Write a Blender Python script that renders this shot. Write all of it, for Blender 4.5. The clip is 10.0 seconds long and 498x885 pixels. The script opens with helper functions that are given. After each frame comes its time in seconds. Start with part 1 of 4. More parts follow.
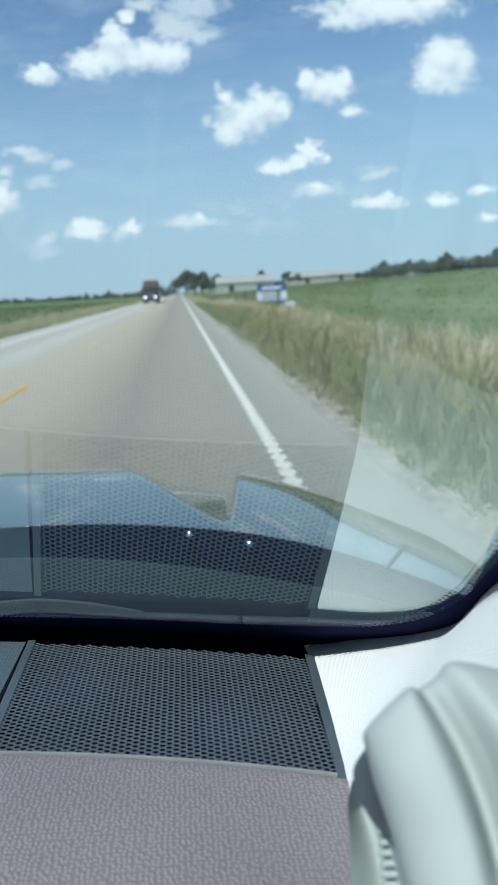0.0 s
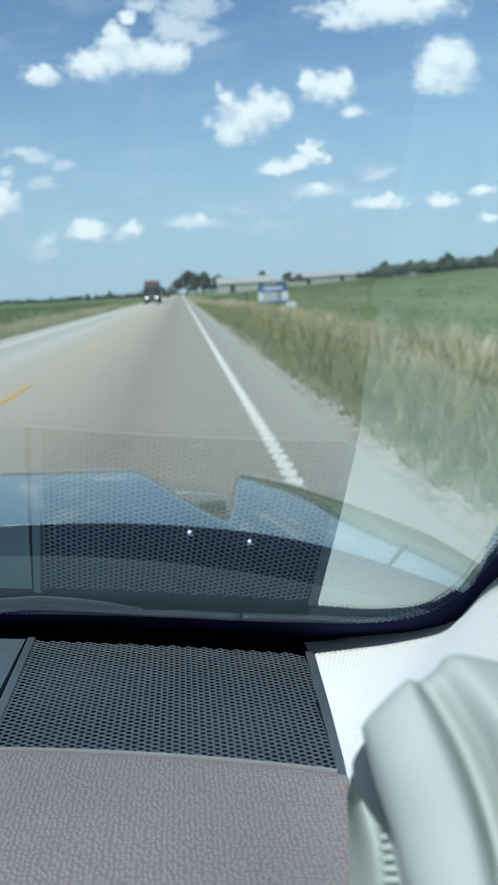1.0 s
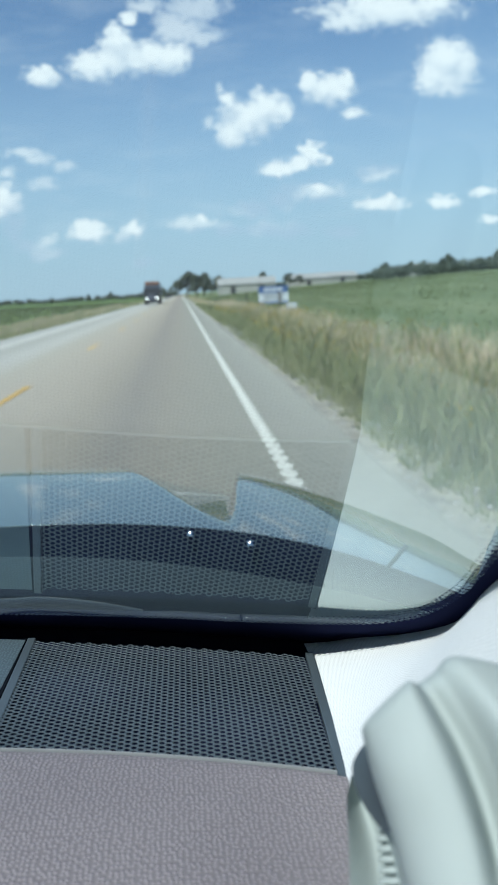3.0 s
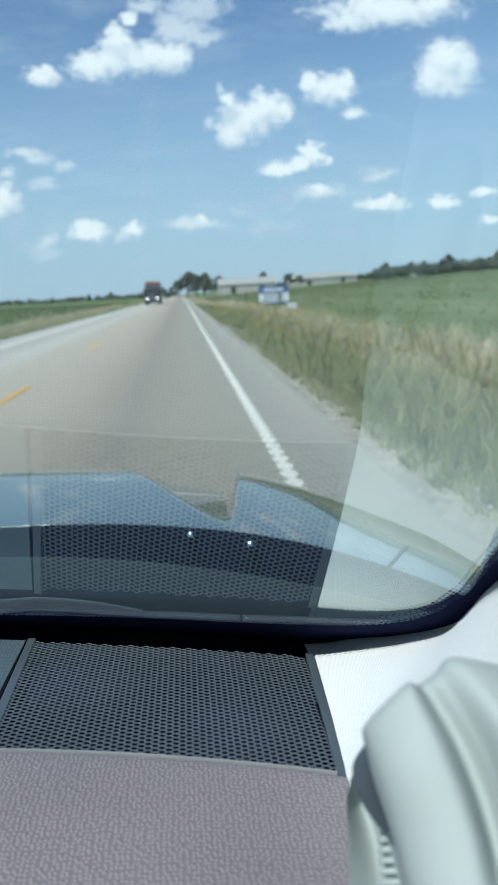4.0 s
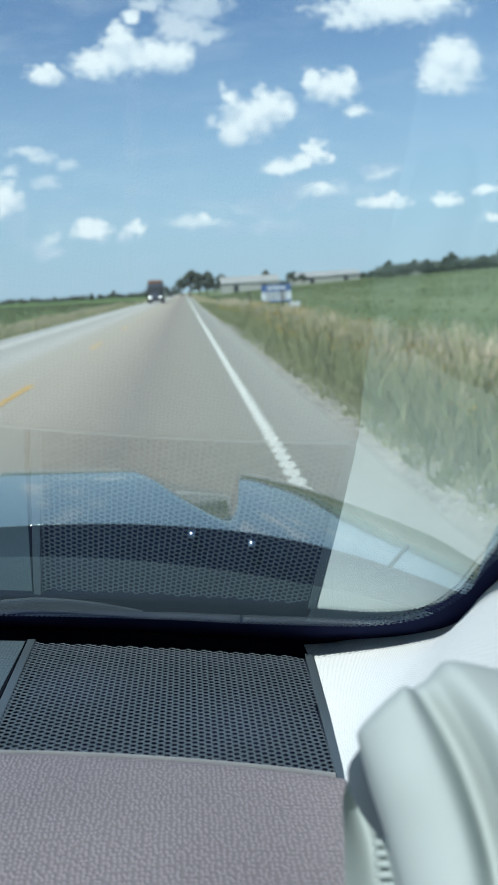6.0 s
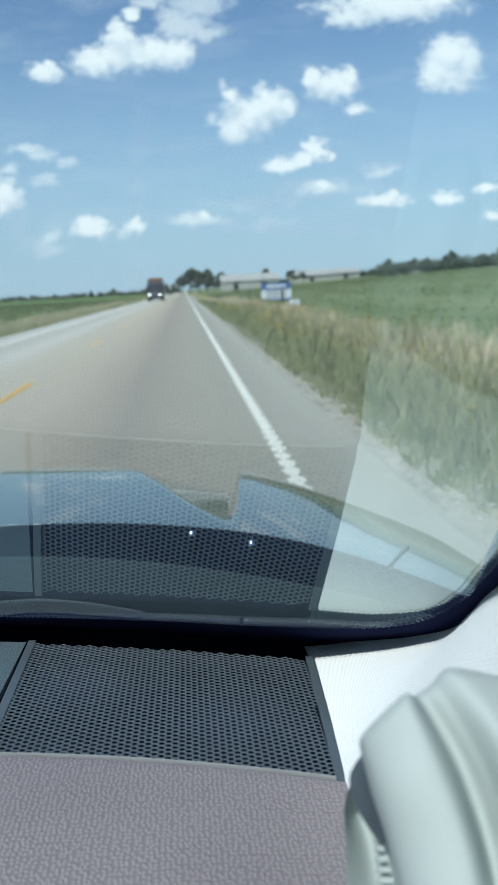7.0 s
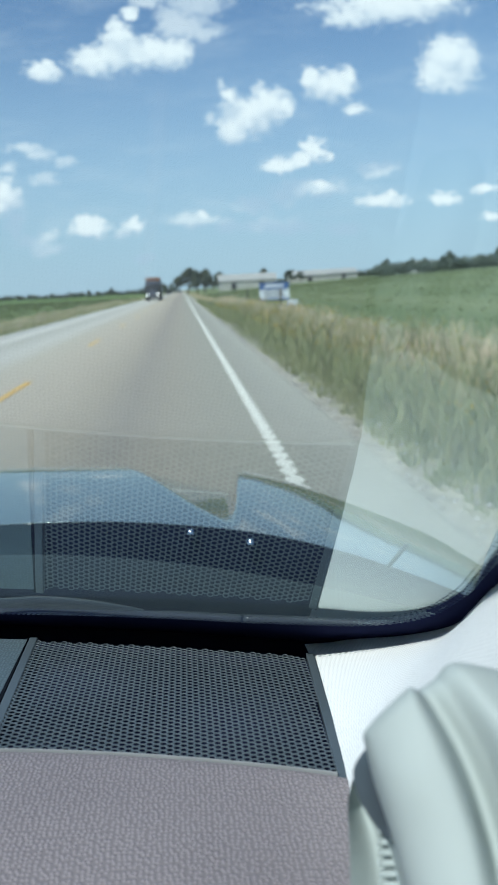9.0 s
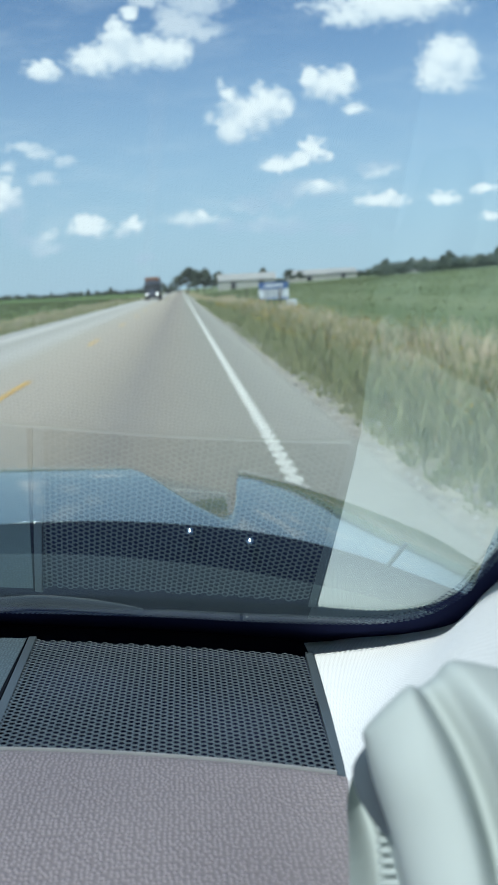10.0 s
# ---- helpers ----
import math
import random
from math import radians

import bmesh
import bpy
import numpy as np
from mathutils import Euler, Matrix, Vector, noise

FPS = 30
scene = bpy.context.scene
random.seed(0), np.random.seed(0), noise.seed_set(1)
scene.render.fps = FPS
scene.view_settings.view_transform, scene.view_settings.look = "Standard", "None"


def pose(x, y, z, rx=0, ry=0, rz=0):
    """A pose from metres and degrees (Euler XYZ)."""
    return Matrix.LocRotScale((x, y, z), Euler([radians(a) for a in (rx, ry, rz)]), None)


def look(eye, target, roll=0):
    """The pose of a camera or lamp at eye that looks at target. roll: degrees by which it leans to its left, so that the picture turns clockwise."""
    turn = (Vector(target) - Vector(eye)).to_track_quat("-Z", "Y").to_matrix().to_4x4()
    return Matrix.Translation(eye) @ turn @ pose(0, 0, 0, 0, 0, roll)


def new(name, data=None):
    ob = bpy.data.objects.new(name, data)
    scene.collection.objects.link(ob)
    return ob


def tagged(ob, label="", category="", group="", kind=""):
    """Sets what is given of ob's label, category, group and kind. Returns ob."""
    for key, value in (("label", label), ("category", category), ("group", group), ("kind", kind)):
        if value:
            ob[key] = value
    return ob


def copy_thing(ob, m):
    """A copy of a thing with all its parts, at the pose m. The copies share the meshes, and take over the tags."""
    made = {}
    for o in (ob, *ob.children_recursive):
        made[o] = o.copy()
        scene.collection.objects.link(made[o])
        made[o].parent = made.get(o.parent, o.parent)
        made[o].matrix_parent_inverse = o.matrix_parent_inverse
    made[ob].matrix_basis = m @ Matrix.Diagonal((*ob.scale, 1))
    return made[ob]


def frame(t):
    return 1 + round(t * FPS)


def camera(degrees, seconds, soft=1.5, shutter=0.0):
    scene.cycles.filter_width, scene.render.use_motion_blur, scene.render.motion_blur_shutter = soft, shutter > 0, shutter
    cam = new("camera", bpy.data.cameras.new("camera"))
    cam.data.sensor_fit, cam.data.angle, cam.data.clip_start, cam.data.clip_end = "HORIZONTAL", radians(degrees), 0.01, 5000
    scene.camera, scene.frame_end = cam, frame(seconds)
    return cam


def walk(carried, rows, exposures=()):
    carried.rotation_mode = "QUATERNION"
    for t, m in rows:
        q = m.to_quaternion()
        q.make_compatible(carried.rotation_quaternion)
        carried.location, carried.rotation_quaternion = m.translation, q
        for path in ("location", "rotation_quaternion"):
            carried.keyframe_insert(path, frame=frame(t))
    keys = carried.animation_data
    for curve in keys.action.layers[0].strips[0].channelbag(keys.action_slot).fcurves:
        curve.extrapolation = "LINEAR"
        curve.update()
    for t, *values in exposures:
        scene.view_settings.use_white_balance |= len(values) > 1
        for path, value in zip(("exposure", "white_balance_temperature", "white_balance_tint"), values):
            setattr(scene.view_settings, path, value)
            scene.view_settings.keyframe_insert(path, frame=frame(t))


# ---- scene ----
cam = camera(35.0, 10.0, soft=1.6)
cam.data.dof.use_dof, cam.data.dof.focus_distance, cam.data.dof.aperture_fstop = True, 0.57, 17.0
EYE = 1.5   # eye height over the road
ROWS = [
    (0.0, -0.0020, -0.0004, 0.0007, 78.971, 3.118, -4.966),
    (0.5, -0.0007, 0.0003, -0.0011, 78.992, 3.242, -4.873),
    (1.0, -0.0012, 0.0003, -0.0024, 79.010, 3.172, -4.886),
    (1.5, -0.0007, 0.0002, -0.0002, 79.032, 3.175, -4.851),
    (2.0, -0.0007, 0.0004, 0.0003, 79.042, 3.172, -4.841),
    (2.5, -0.0012, -0.0000, -0.0022, 79.063, 3.107, -4.851),
    (4.0, -0.0014, -0.0000, -0.0018, 79.090, 3.016, -4.829),
    (4.5, -0.0008, -0.0011, -0.0019, 79.084, 3.087, -4.751),
    (5.0, 0.0008, 0.0003, -0.0005, 79.056, 2.988, -4.712),
    (5.5, 0.0017, 0.0003, -0.0014, 79.029, 3.201, -4.635),
    (7.0, 0.0005, 0.0009, 0.0024, 78.852, 3.003, -4.647),
    (7.5, 0.0004, 0.0006, 0.0021, 78.796, 3.016, -4.645),
    (8.0, 0.0000, 0.0000, 0.0000, 78.790, 3.000, -4.660),
    (8.5, -0.0016, -0.0004, 0.0020, 78.822, 2.976, -4.711),
    (9.0, -0.0022, -0.0008, 0.0016, 78.832, 2.846, -4.791),
    (9.5, -0.0018, -0.0008, 0.0005, 78.832, 2.873, -4.804),
    (10.0, -0.0021, -0.0008, 0.0010, 78.800, 2.852, -4.831),
]
walk(cam, [(t, pose(x, y, EYE + z, rx, ry, rz)) for t, x, y, z, rx, ry, rz in ROWS],
     exposures=[(0.0, 0.38, 5950, 5), (10.0, 0.38, 5950, 5)])

# ---- sky, clouds and sun ----
SUN_UP, SUN_LEFT = 54.0, 140.0     # height of the sun, and its bearing to the left of the road
world = bpy.data.worlds.new("sky")
scene.world = world
world.use_nodes = True
WT = world.node_tree
WT.nodes.clear()


def wmath(op, a, b=None, clamp=False):
    n = WT.nodes.new("ShaderNodeMath")
    n.operation, n.use_clamp = op, clamp
    for i, v in enumerate((a, b)):
        if v is None:
            continue
        if isinstance(v, (int, float)):
            n.inputs[i].default_value = v
        else:
            WT.links.new(v, n.inputs[i])
    return n.outputs[0]


sky = WT.nodes.new("ShaderNodeTexSky")
sky.sky_type, sky.sun_disc = "NISHITA", False
sky.sun_elevation, sky.sun_rotation = radians(SUN_UP), radians(-SUN_LEFT)
sky.altitude, sky.air_density, sky.dust_density, sky.ozone_density = 100, 1.0, 0.1, 5.0
coord = WT.nodes.new("ShaderNodeTexCoord")
sep = WT.nodes.new("ShaderNodeSeparateXYZ")
WT.links.new(coord.outputs["Generated"], sep.inputs[0])
ahead = wmath("MAXIMUM", sep.outputs[1], 0.05)
cu, cv = wmath("DIVIDE", sep.outputs[0], ahead), wmath("DIVIDE", sep.outputs[2], ahead)
comb = WT.nodes.new("ShaderNodeCombineXYZ")
WT.links.new(cu, comb.inputs[0])
WT.links.new(cv, comb.inputs[1])
SKYUV = comb.outputs[0]
# billows: the clouds' outlines are pushed about by two sizes of noise
WARPED = SKYUV
for size, push in ((32, .020), (95, .014)):
    nz = WT.nodes.new("ShaderNodeTexNoise")
    nz.inputs["Scale"].default_value, nz.inputs["Detail"].default_value = size, 3
    WT.links.new(SKYUV, nz.inputs["Vector"])
    mid = WT.nodes.new("ShaderNodeVectorMath")
    mid.operation = "SUBTRACT"
    mid.inputs[1].default_value = (.5, .5, .5)
    WT.links.new(nz.outputs["Color"], mid.inputs[0])
    shift = WT.nodes.new("ShaderNodeVectorMath")
    shift.operation = "MULTIPLY_ADD"
    shift.inputs[1].default_value = (push, push * .8, 0)
    WT.links.new(mid.outputs[0], shift.inputs[0])
    WT.links.new(WARPED, shift.inputs[2])
    WARPED = shift.outputs[0]


def sky_noise(scale, detail, stretch=1.5):
    m = WT.nodes.new("ShaderNodeMapping")
    m.inputs["Scale"].default_value = (1, stretch, 1)
    WT.links.new(SKYUV, m.inputs[0])
    n = WT.nodes.new("ShaderNodeTexNoise")
    n.inputs["Scale"].default_value, n.inputs["Detail"].default_value = scale, detail
    n.inputs["Roughness"].default_value = 0.66
    WT.links.new(m.outputs[0], n.inputs["Vector"])
    return wmath("SUBTRACT", n.outputs["Fac"], 0.5)


CLOUDS, SUNWARD, WISPS = [], [], []
# the same sky looked up a little nearer to the sun, to tell the lit side of a cloud
toward = WT.nodes.new("ShaderNodeVectorMath")
toward.operation = "ADD"
toward.inputs[1].default_value = (-.005, .018, 0)
WT.links.new(WARPED, toward.inputs[0])


def cloud(u, v, w, h, thin=0.0):
    """One cumulus puff at the slopes u to the right and v up of the road's far end; thin clouds are half dissolved."""
    wispy = thin >= .2
    for place, store in ((WARPED, WISPS if wispy else CLOUDS), (toward.outputs[0], SUNWARD))[:1 if wispy else 2]:
        n = WT.nodes.new("ShaderNodeVectorMath")
        n.operation = "MULTIPLY_ADD"
        WT.links.new(place, n.inputs[0])
        n.inputs[1].default_value = (1 / w, 1 / h, 0)
        n.inputs[2].default_value = (-u / w, -v / h, 0)
        length = WT.nodes.new("ShaderNodeVectorMath")
        length.operation = "LENGTH"
        WT.links.new(n.outputs[0], length.inputs[0])
        d = length.outputs["Value"]
        store.append(wmath("ADD", d, thin) if thin else d)


# the long bank high ahead, with its ragged top
cloud(-0.0857, 0.2666, 0.0297, 0.0171)
cloud(-0.0536, 0.2913, 0.0209, 0.0186)
cloud(-0.0572, 0.2706, 0.0297, 0.0208)
cloud(-0.0154, 0.2767, 0.0185, 0.0178)
cloud(0.0133, 0.2728, 0.0200, 0.0178)
cloud(-0.0358, 0.2675, 0.0259, 0.0118)
cloud(-0.0384, 0.3169, 0.0113, 0.0105, 0.15)
cloud(0.0092, 0.3078, 0.0180, 0.0150, 0.25)
cloud(0.0366, 0.3240, 0.0301, 0.0120, 0.20)
cloud(0.0478, 0.2939, 0.0209, 0.0067, 0.20)
cloud(-0.0178, 0.3314, 0.0166, 0.0068, 0.20)
cloud(0.0239, 0.3019, 0.0284, 0.0194, 0.45)
cloud(-0.1446, 0.2562, 0.0268, 0.0127, 0.10)
cloud(-0.1371, 0.2658, 0.0112, 0.0090, 0.10)
# the middle group
cloud(0.0750, 0.1865, 0.0219, 0.0175)
cloud(0.0984, 0.2048, 0.0227, 0.0191)
cloud(0.1146, 0.2170, 0.0155, 0.0110)
cloud(0.1346, 0.2067, 0.0184, 0.0133, 0.12)
cloud(0.0723, 0.2229, 0.0147, 0.0117, 0.12)
cloud(0.0453, 0.1997, 0.0066, 0.0073, 0.30)
cloud(0.0597, 0.2378, 0.0059, 0.0074, 0.40)
cloud(0.1086, 0.2324, 0.0074, 0.0059, 0.35)
cloud(0.1930, 0.2302, 0.0314, 0.0187)
cloud(0.1700, 0.2398, 0.0112, 0.0142)
cloud(0.2159, 0.2421, 0.0128, 0.0135, 0.05)
cloud(0.2066, 0.2266, 0.0179, 0.0120)
cloud(0.2238, 0.2029, 0.0187, 0.0097, 0.15)
# the tall puff and the bank above it
cloud(0.3406, 0.2635, 0.0296, 0.0234, -0.05)
cloud(0.3238, 0.2450, 0.0231, 0.0216)
cloud(0.3587, 0.2528, 0.0195, 0.0265)
cloud(0.3370, 0.2267, 0.0363, 0.0108, 0.10)
cloud(0.3182, 0.2350, 0.0185, 0.0169, 0.05)
cloud(0.2655, 0.3180, 0.0991, 0.0217, 0.10)
cloud(0.2211, 0.3069, 0.0382, 0.0138, 0.10)
cloud(0.3202, 0.3240, 0.0393, 0.0141, 0.10)
# the full hearts of the larger clouds
cloud(0.0959, 0.1999, 0.0375, 0.0240)
cloud(0.1153, 0.2075, 0.0285, 0.0225)
cloud(-0.0008, 0.2715, 0.0330, 0.0180)
cloud(-0.0402, 0.2733, 0.0255, 0.0210)
cloud(0.1942, 0.2315, 0.0315, 0.0188)
cloud(0.3425, 0.2584, 0.0300, 0.0270)
cloud(0.3403, 0.2381, 0.0330, 0.0165)
# smaller ones lower down
cloud(0.1276, 0.1430, 0.0218, 0.0102)
cloud(0.1719, 0.1589, 0.0162, 0.0147)
cloud(0.1555, 0.1471, 0.0183, 0.0102)
cloud(0.1890, 0.1517, 0.0088, 0.0074, 0.15)
cloud(0.1597, 0.1127, 0.0364, 0.0102, 0.20)
cloud(0.1746, 0.1187, 0.0146, 0.0073, 0.10)
cloud(0.0929, 0.0976, 0.0202, 0.0094, 0.20)
cloud(0.1316, 0.1072, 0.0145, 0.0102, 0.30)
cloud(0.2516, 0.1347, 0.0193, 0.0074, 0.20)
cloud(0.2374, 0.1306, 0.0089, 0.0059, 0.30)
cloud(0.2530, 0.0966, 0.0341, 0.0081, 0.05)
cloud(0.2687, 0.1006, 0.0149, 0.0074, 0.05)
cloud(0.3330, 0.0958, 0.0242, 0.0083, 0.15)
cloud(0.3849, 0.1051, 0.0185, 0.0069, 0.15)
cloud(0.3923, 0.0728, 0.0154, 0.0069, 0.15)
cloud(-0.2020, 0.1217, 0.0176, 0.0206)
cloud(-0.2080, 0.1090, 0.0132, 0.0118, 0.10)
cloud(-0.1936, 0.0888, 0.0117, 0.0190, 0.45)
# faint scraps over the horizon
cloud(-0.1072, 0.0795, 0.0260, 0.0130, 0.05)
cloud(-0.1134, 0.0851, 0.0144, 0.0101, 0.05)
cloud(-0.0527, 0.0816, 0.0158, 0.0115, 0.10)
cloud(-0.0636, 0.0728, 0.0101, 0.0065, 0.20)
cloud(0.0195, 0.0843, 0.0258, 0.0079, 0.20)
cloud(0.0316, 0.0897, 0.0115, 0.0065, 0.10)
cloud(0.0570, 0.0752, 0.0101, 0.0065, 0.25)
cloud(0.1195, 0.0703, 0.0390, 0.0072, 0.25)
cloud(0.1057, 0.0743, 0.0101, 0.0087, 0.25)
cloud(0.1406, 0.0727, 0.0116, 0.0065, 0.20)
cloud(0.2053, 0.0650, 0.0190, 0.0073, 0.35)
cloud(-0.1727, 0.1736, 0.0221, 0.0052, 0.35)
cloud(-0.1558, 0.1653, 0.0161, 0.0051, 0.35)
cloud(-0.1270, 0.1553, 0.0146, 0.0058, 0.40)
cloud(-0.1553, 0.1371, 0.0146, 0.0058, 0.35)
cloud(-0.1949, 0.1503, 0.0103, 0.0066, 0.40)
cloud(-0.1568, 0.0560, 0.0203, 0.0051, 0.30)
cloud(-0.0422, 0.0396, 0.0129, 0.0043, 0.35)
cloud(-0.1563, 0.0745, 0.0116, 0.0058, 0.35)
cloud(-0.1761, 0.0649, 0.0218, 0.0087, 0.55)


def nearest(values):
    """The least of many distances, joined pair by pair."""
    while len(values) > 1:
        values = [wmath("MINIMUM", *values[i:i + 2]) if i + 1 < len(values) else values[i] for i in range(0, len(values), 2)]
    return values[0]


def cover(distance, outer, inner, most):
    n = WT.nodes.new("ShaderNodeMapRange")
    n.interpolation_type = "SMOOTHSTEP"
    WT.links.new(distance, n.inputs["Value"])
    for key, v in (("From Min", outer), ("From Max", inner), ("To Min", 0.0), ("To Max", most)):
        n.inputs[key].default_value = v
    return n.outputs[0]


near_cloud, sun_cloud, near_wisp = nearest(CLOUDS), nearest(SUNWARD), nearest(WISPS)
ragged = wmath("ADD", wmath("MULTIPLY", sky_noise(34, 4), 0.8), wmath("MULTIPLY", sky_noise(95, 6), 1.5))
dense = wmath("MAXIMUM", cover(wmath("ADD", near_cloud, ragged), 1.30, 0.48, 0.97),
              cover(wmath("ADD", near_wisp, wmath("MULTIPLY", ragged, 1.5)), 2.00, 0.70, 0.62))
# a thin veil of high haze in faint streaks
dense = wmath("MAXIMUM", dense, cover(sky_noise(7, 5, 4.0), -0.10, 0.35, 0.22))
thick = WT.nodes.new("ShaderNodeMapRange")
WT.links.new(wmath("ADD", wmath("SUBTRACT", sun_cloud, near_cloud), wmath("MULTIPLY", sky_noise(55, 3), 1.2)), thick.inputs["Value"])
for key, v in (("From Min", -1.0), ("From Max", 0.70), ("To Min", 0.0), ("To Max", 1.0)):
    thick.inputs[key].default_value = v
white = WT.nodes.new("ShaderNodeMix")
white.data_type = "RGBA"
WT.links.new(thick.outputs[0], white.inputs["Factor"])
white.inputs["A"].default_value, white.inputs["B"].default_value = (0.55, 0.66, 0.80, 1), (1.06, 1.06, 1.06, 1)
SKY_POWER, CLOUD_POWER = 0.085, 0.74
bg_sky, bg_cloud = WT.nodes.new("ShaderNodeBackground"), WT.nodes.new("ShaderNodeBackground")
# summer haze: the sky pales towards the horizon
haze = WT.nodes.new("ShaderNodeMapRange")
haze.interpolation_type = "SMOOTHERSTEP"
WT.links.new(sep.outputs[2], haze.inputs["Value"])
for key, v in (("From Min", 0.42), ("From Max", -0.05), ("To Min", 0.0), ("To Max", 0.92)):
    haze.inputs[key].default_value = v
air = WT.nodes.new("ShaderNodeMix")
air.data_type = "RGBA"
WT.links.new(haze.outputs[0], air.inputs["Factor"])
WT.links.new(sky.outputs[0], air.inputs["A"])
air.inputs["B"].default_value = (4.2, 5.5, 6.6, 1)
WT.links.new(air.outputs["Result"], bg_sky.inputs[0])
bg_sky.inputs[1].default_value = SKY_POWER
WT.links.new(white.outputs["Result"], bg_cloud.inputs[0])
bg_cloud.inputs[1].default_value = CLOUD_POWER
front = wmath("MULTIPLY", dense, wmath("GREATER_THAN", sep.outputs[1], 0.1))
wmix, wout = WT.nodes.new("ShaderNodeMixShader"), WT.nodes.new("ShaderNodeOutputWorld")
WT.links.new(front, wmix.inputs[0])
WT.links.new(bg_sky.outputs[0], wmix.inputs[1])
WT.links.new(bg_cloud.outputs[0], wmix.inputs[2])
WT.links.new(wmix.outputs[0], wout.inputs[0])

sun = new("sun", bpy.data.lights.new("sun", "SUN"))
sun.data.energy, sun.data.angle, sun.data.color = 3.6, radians(0.53), (1.0, 0.95, 0.87)
sx = -math.sin(radians(SUN_LEFT)) * math.cos(radians(SUN_UP))
sy = math.cos(radians(SUN_LEFT)) * math.cos(radians(SUN_UP))
sun.matrix_world = look((sx * 50, sy * 50, math.sin(radians(SUN_UP)) * 50), (0, 0, 0))


# ---- materials ----
def material(name, base, rough=0.6, metal=0.0, spots=None, scale=8.0, amount=0.5, bump=0.0, bump_scale=60.0, coat=0.0,
             spec=0.5, island=0.0, fine=None, detail=4.0, stretch=None):
    """A principled surface whose colour wanders between base and spots, with a fine relief."""
    m = bpy.data.materials.new(name)
    m.use_nodes = True
    nt = m.node_tree
    b = nt.nodes["Principled BSDF"]
    b.inputs["Roughness"].default_value, b.inputs["Metallic"].default_value = rough, metal
    b.inputs["Coat Weight"].default_value, b.inputs["Specular IOR Level"].default_value = coat, spec
    b.inputs["Coat Roughness"].default_value = 0.03
    b.inputs["Base Color"].default_value = (*base, 1)
    tc = nt.nodes.new("ShaderNodeTexCoord")
    if spots:
        n = nt.nodes.new("ShaderNodeTexNoise")
        n.inputs["Scale"].default_value, n.inputs["Detail"].default_value = scale, detail
        where = tc.outputs["Object"]
        if stretch:
            mp = nt.nodes.new("ShaderNodeMapping")
            mp.inputs["Scale"].default_value = stretch
            nt.links.new(where, mp.inputs[0])
            where = mp.outputs[0]
        nt.links.new(where, n.inputs["Vector"])
        r = nt.nodes.new("ShaderNodeMapRange")
        r.inputs["From Min"].default_value, r.inputs["From Max"].default_value = 0.5 - amount / 2, 0.5 + amount / 2
        nt.links.new(n.outputs["Fac"], r.inputs["Value"])
        fac = r.outputs[0]
        if island:
            g = nt.nodes.new("ShaderNodeNewGeometry")
            mixf = nt.nodes.new("ShaderNodeMix")
            mixf.inputs["Factor"].default_value = island
            nt.links.new(fac, mixf.inputs["A"])
            nt.links.new(g.outputs["Random Per Island"], mixf.inputs["B"])
            fac = mixf.outputs["Result"]
        mx = nt.nodes.new("ShaderNodeMix")
        mx.data_type = "RGBA"
        mx.inputs["A"].default_value, mx.inputs["B"].default_value = (*base, 1), (*spots, 1)
        nt.links.new(fac, mx.inputs["Factor"])
        nt.links.new(mx.outputs["Result"], b.inputs["Base Color"])
    if bump:
        n2 = nt.nodes.new("ShaderNodeTexNoise")
        n2.inputs["Scale"].default_value, n2.inputs["Detail"].default_value = bump_scale, 3
        nt.links.new(tc.outputs["Object"], n2.inputs["Vector"])
        bp = nt.nodes.new("ShaderNodeBump")
        bp.inputs["Strength"].default_value, bp.inputs["Distance"].default_value = bump, (fine or 0.3 / bump_scale)
        nt.links.new(n2.outputs["Fac"], bp.inputs["Height"])
        nt.links.new(bp.outputs[0], b.inputs["Normal"])
    return m


def leafy(m, share):
    """Lets part of the light through, as thin leaves do."""
    nt = m.node_tree
    b, out = nt.nodes["Principled BSDF"], nt.nodes["Material Output"]
    mix, tl = nt.nodes.new("ShaderNodeMixShader"), nt.nodes.new("ShaderNodeBsdfTranslucent")
    mix.inputs[0].default_value = share
    nt.links.new(b.inputs["Base Color"].links[0].from_socket, tl.inputs[0])
    nt.links.new(b.outputs[0], mix.inputs[1])
    nt.links.new(tl.outputs[0], mix.inputs[2])
    nt.links.new(mix.outputs[0], out.inputs[0])
    return m


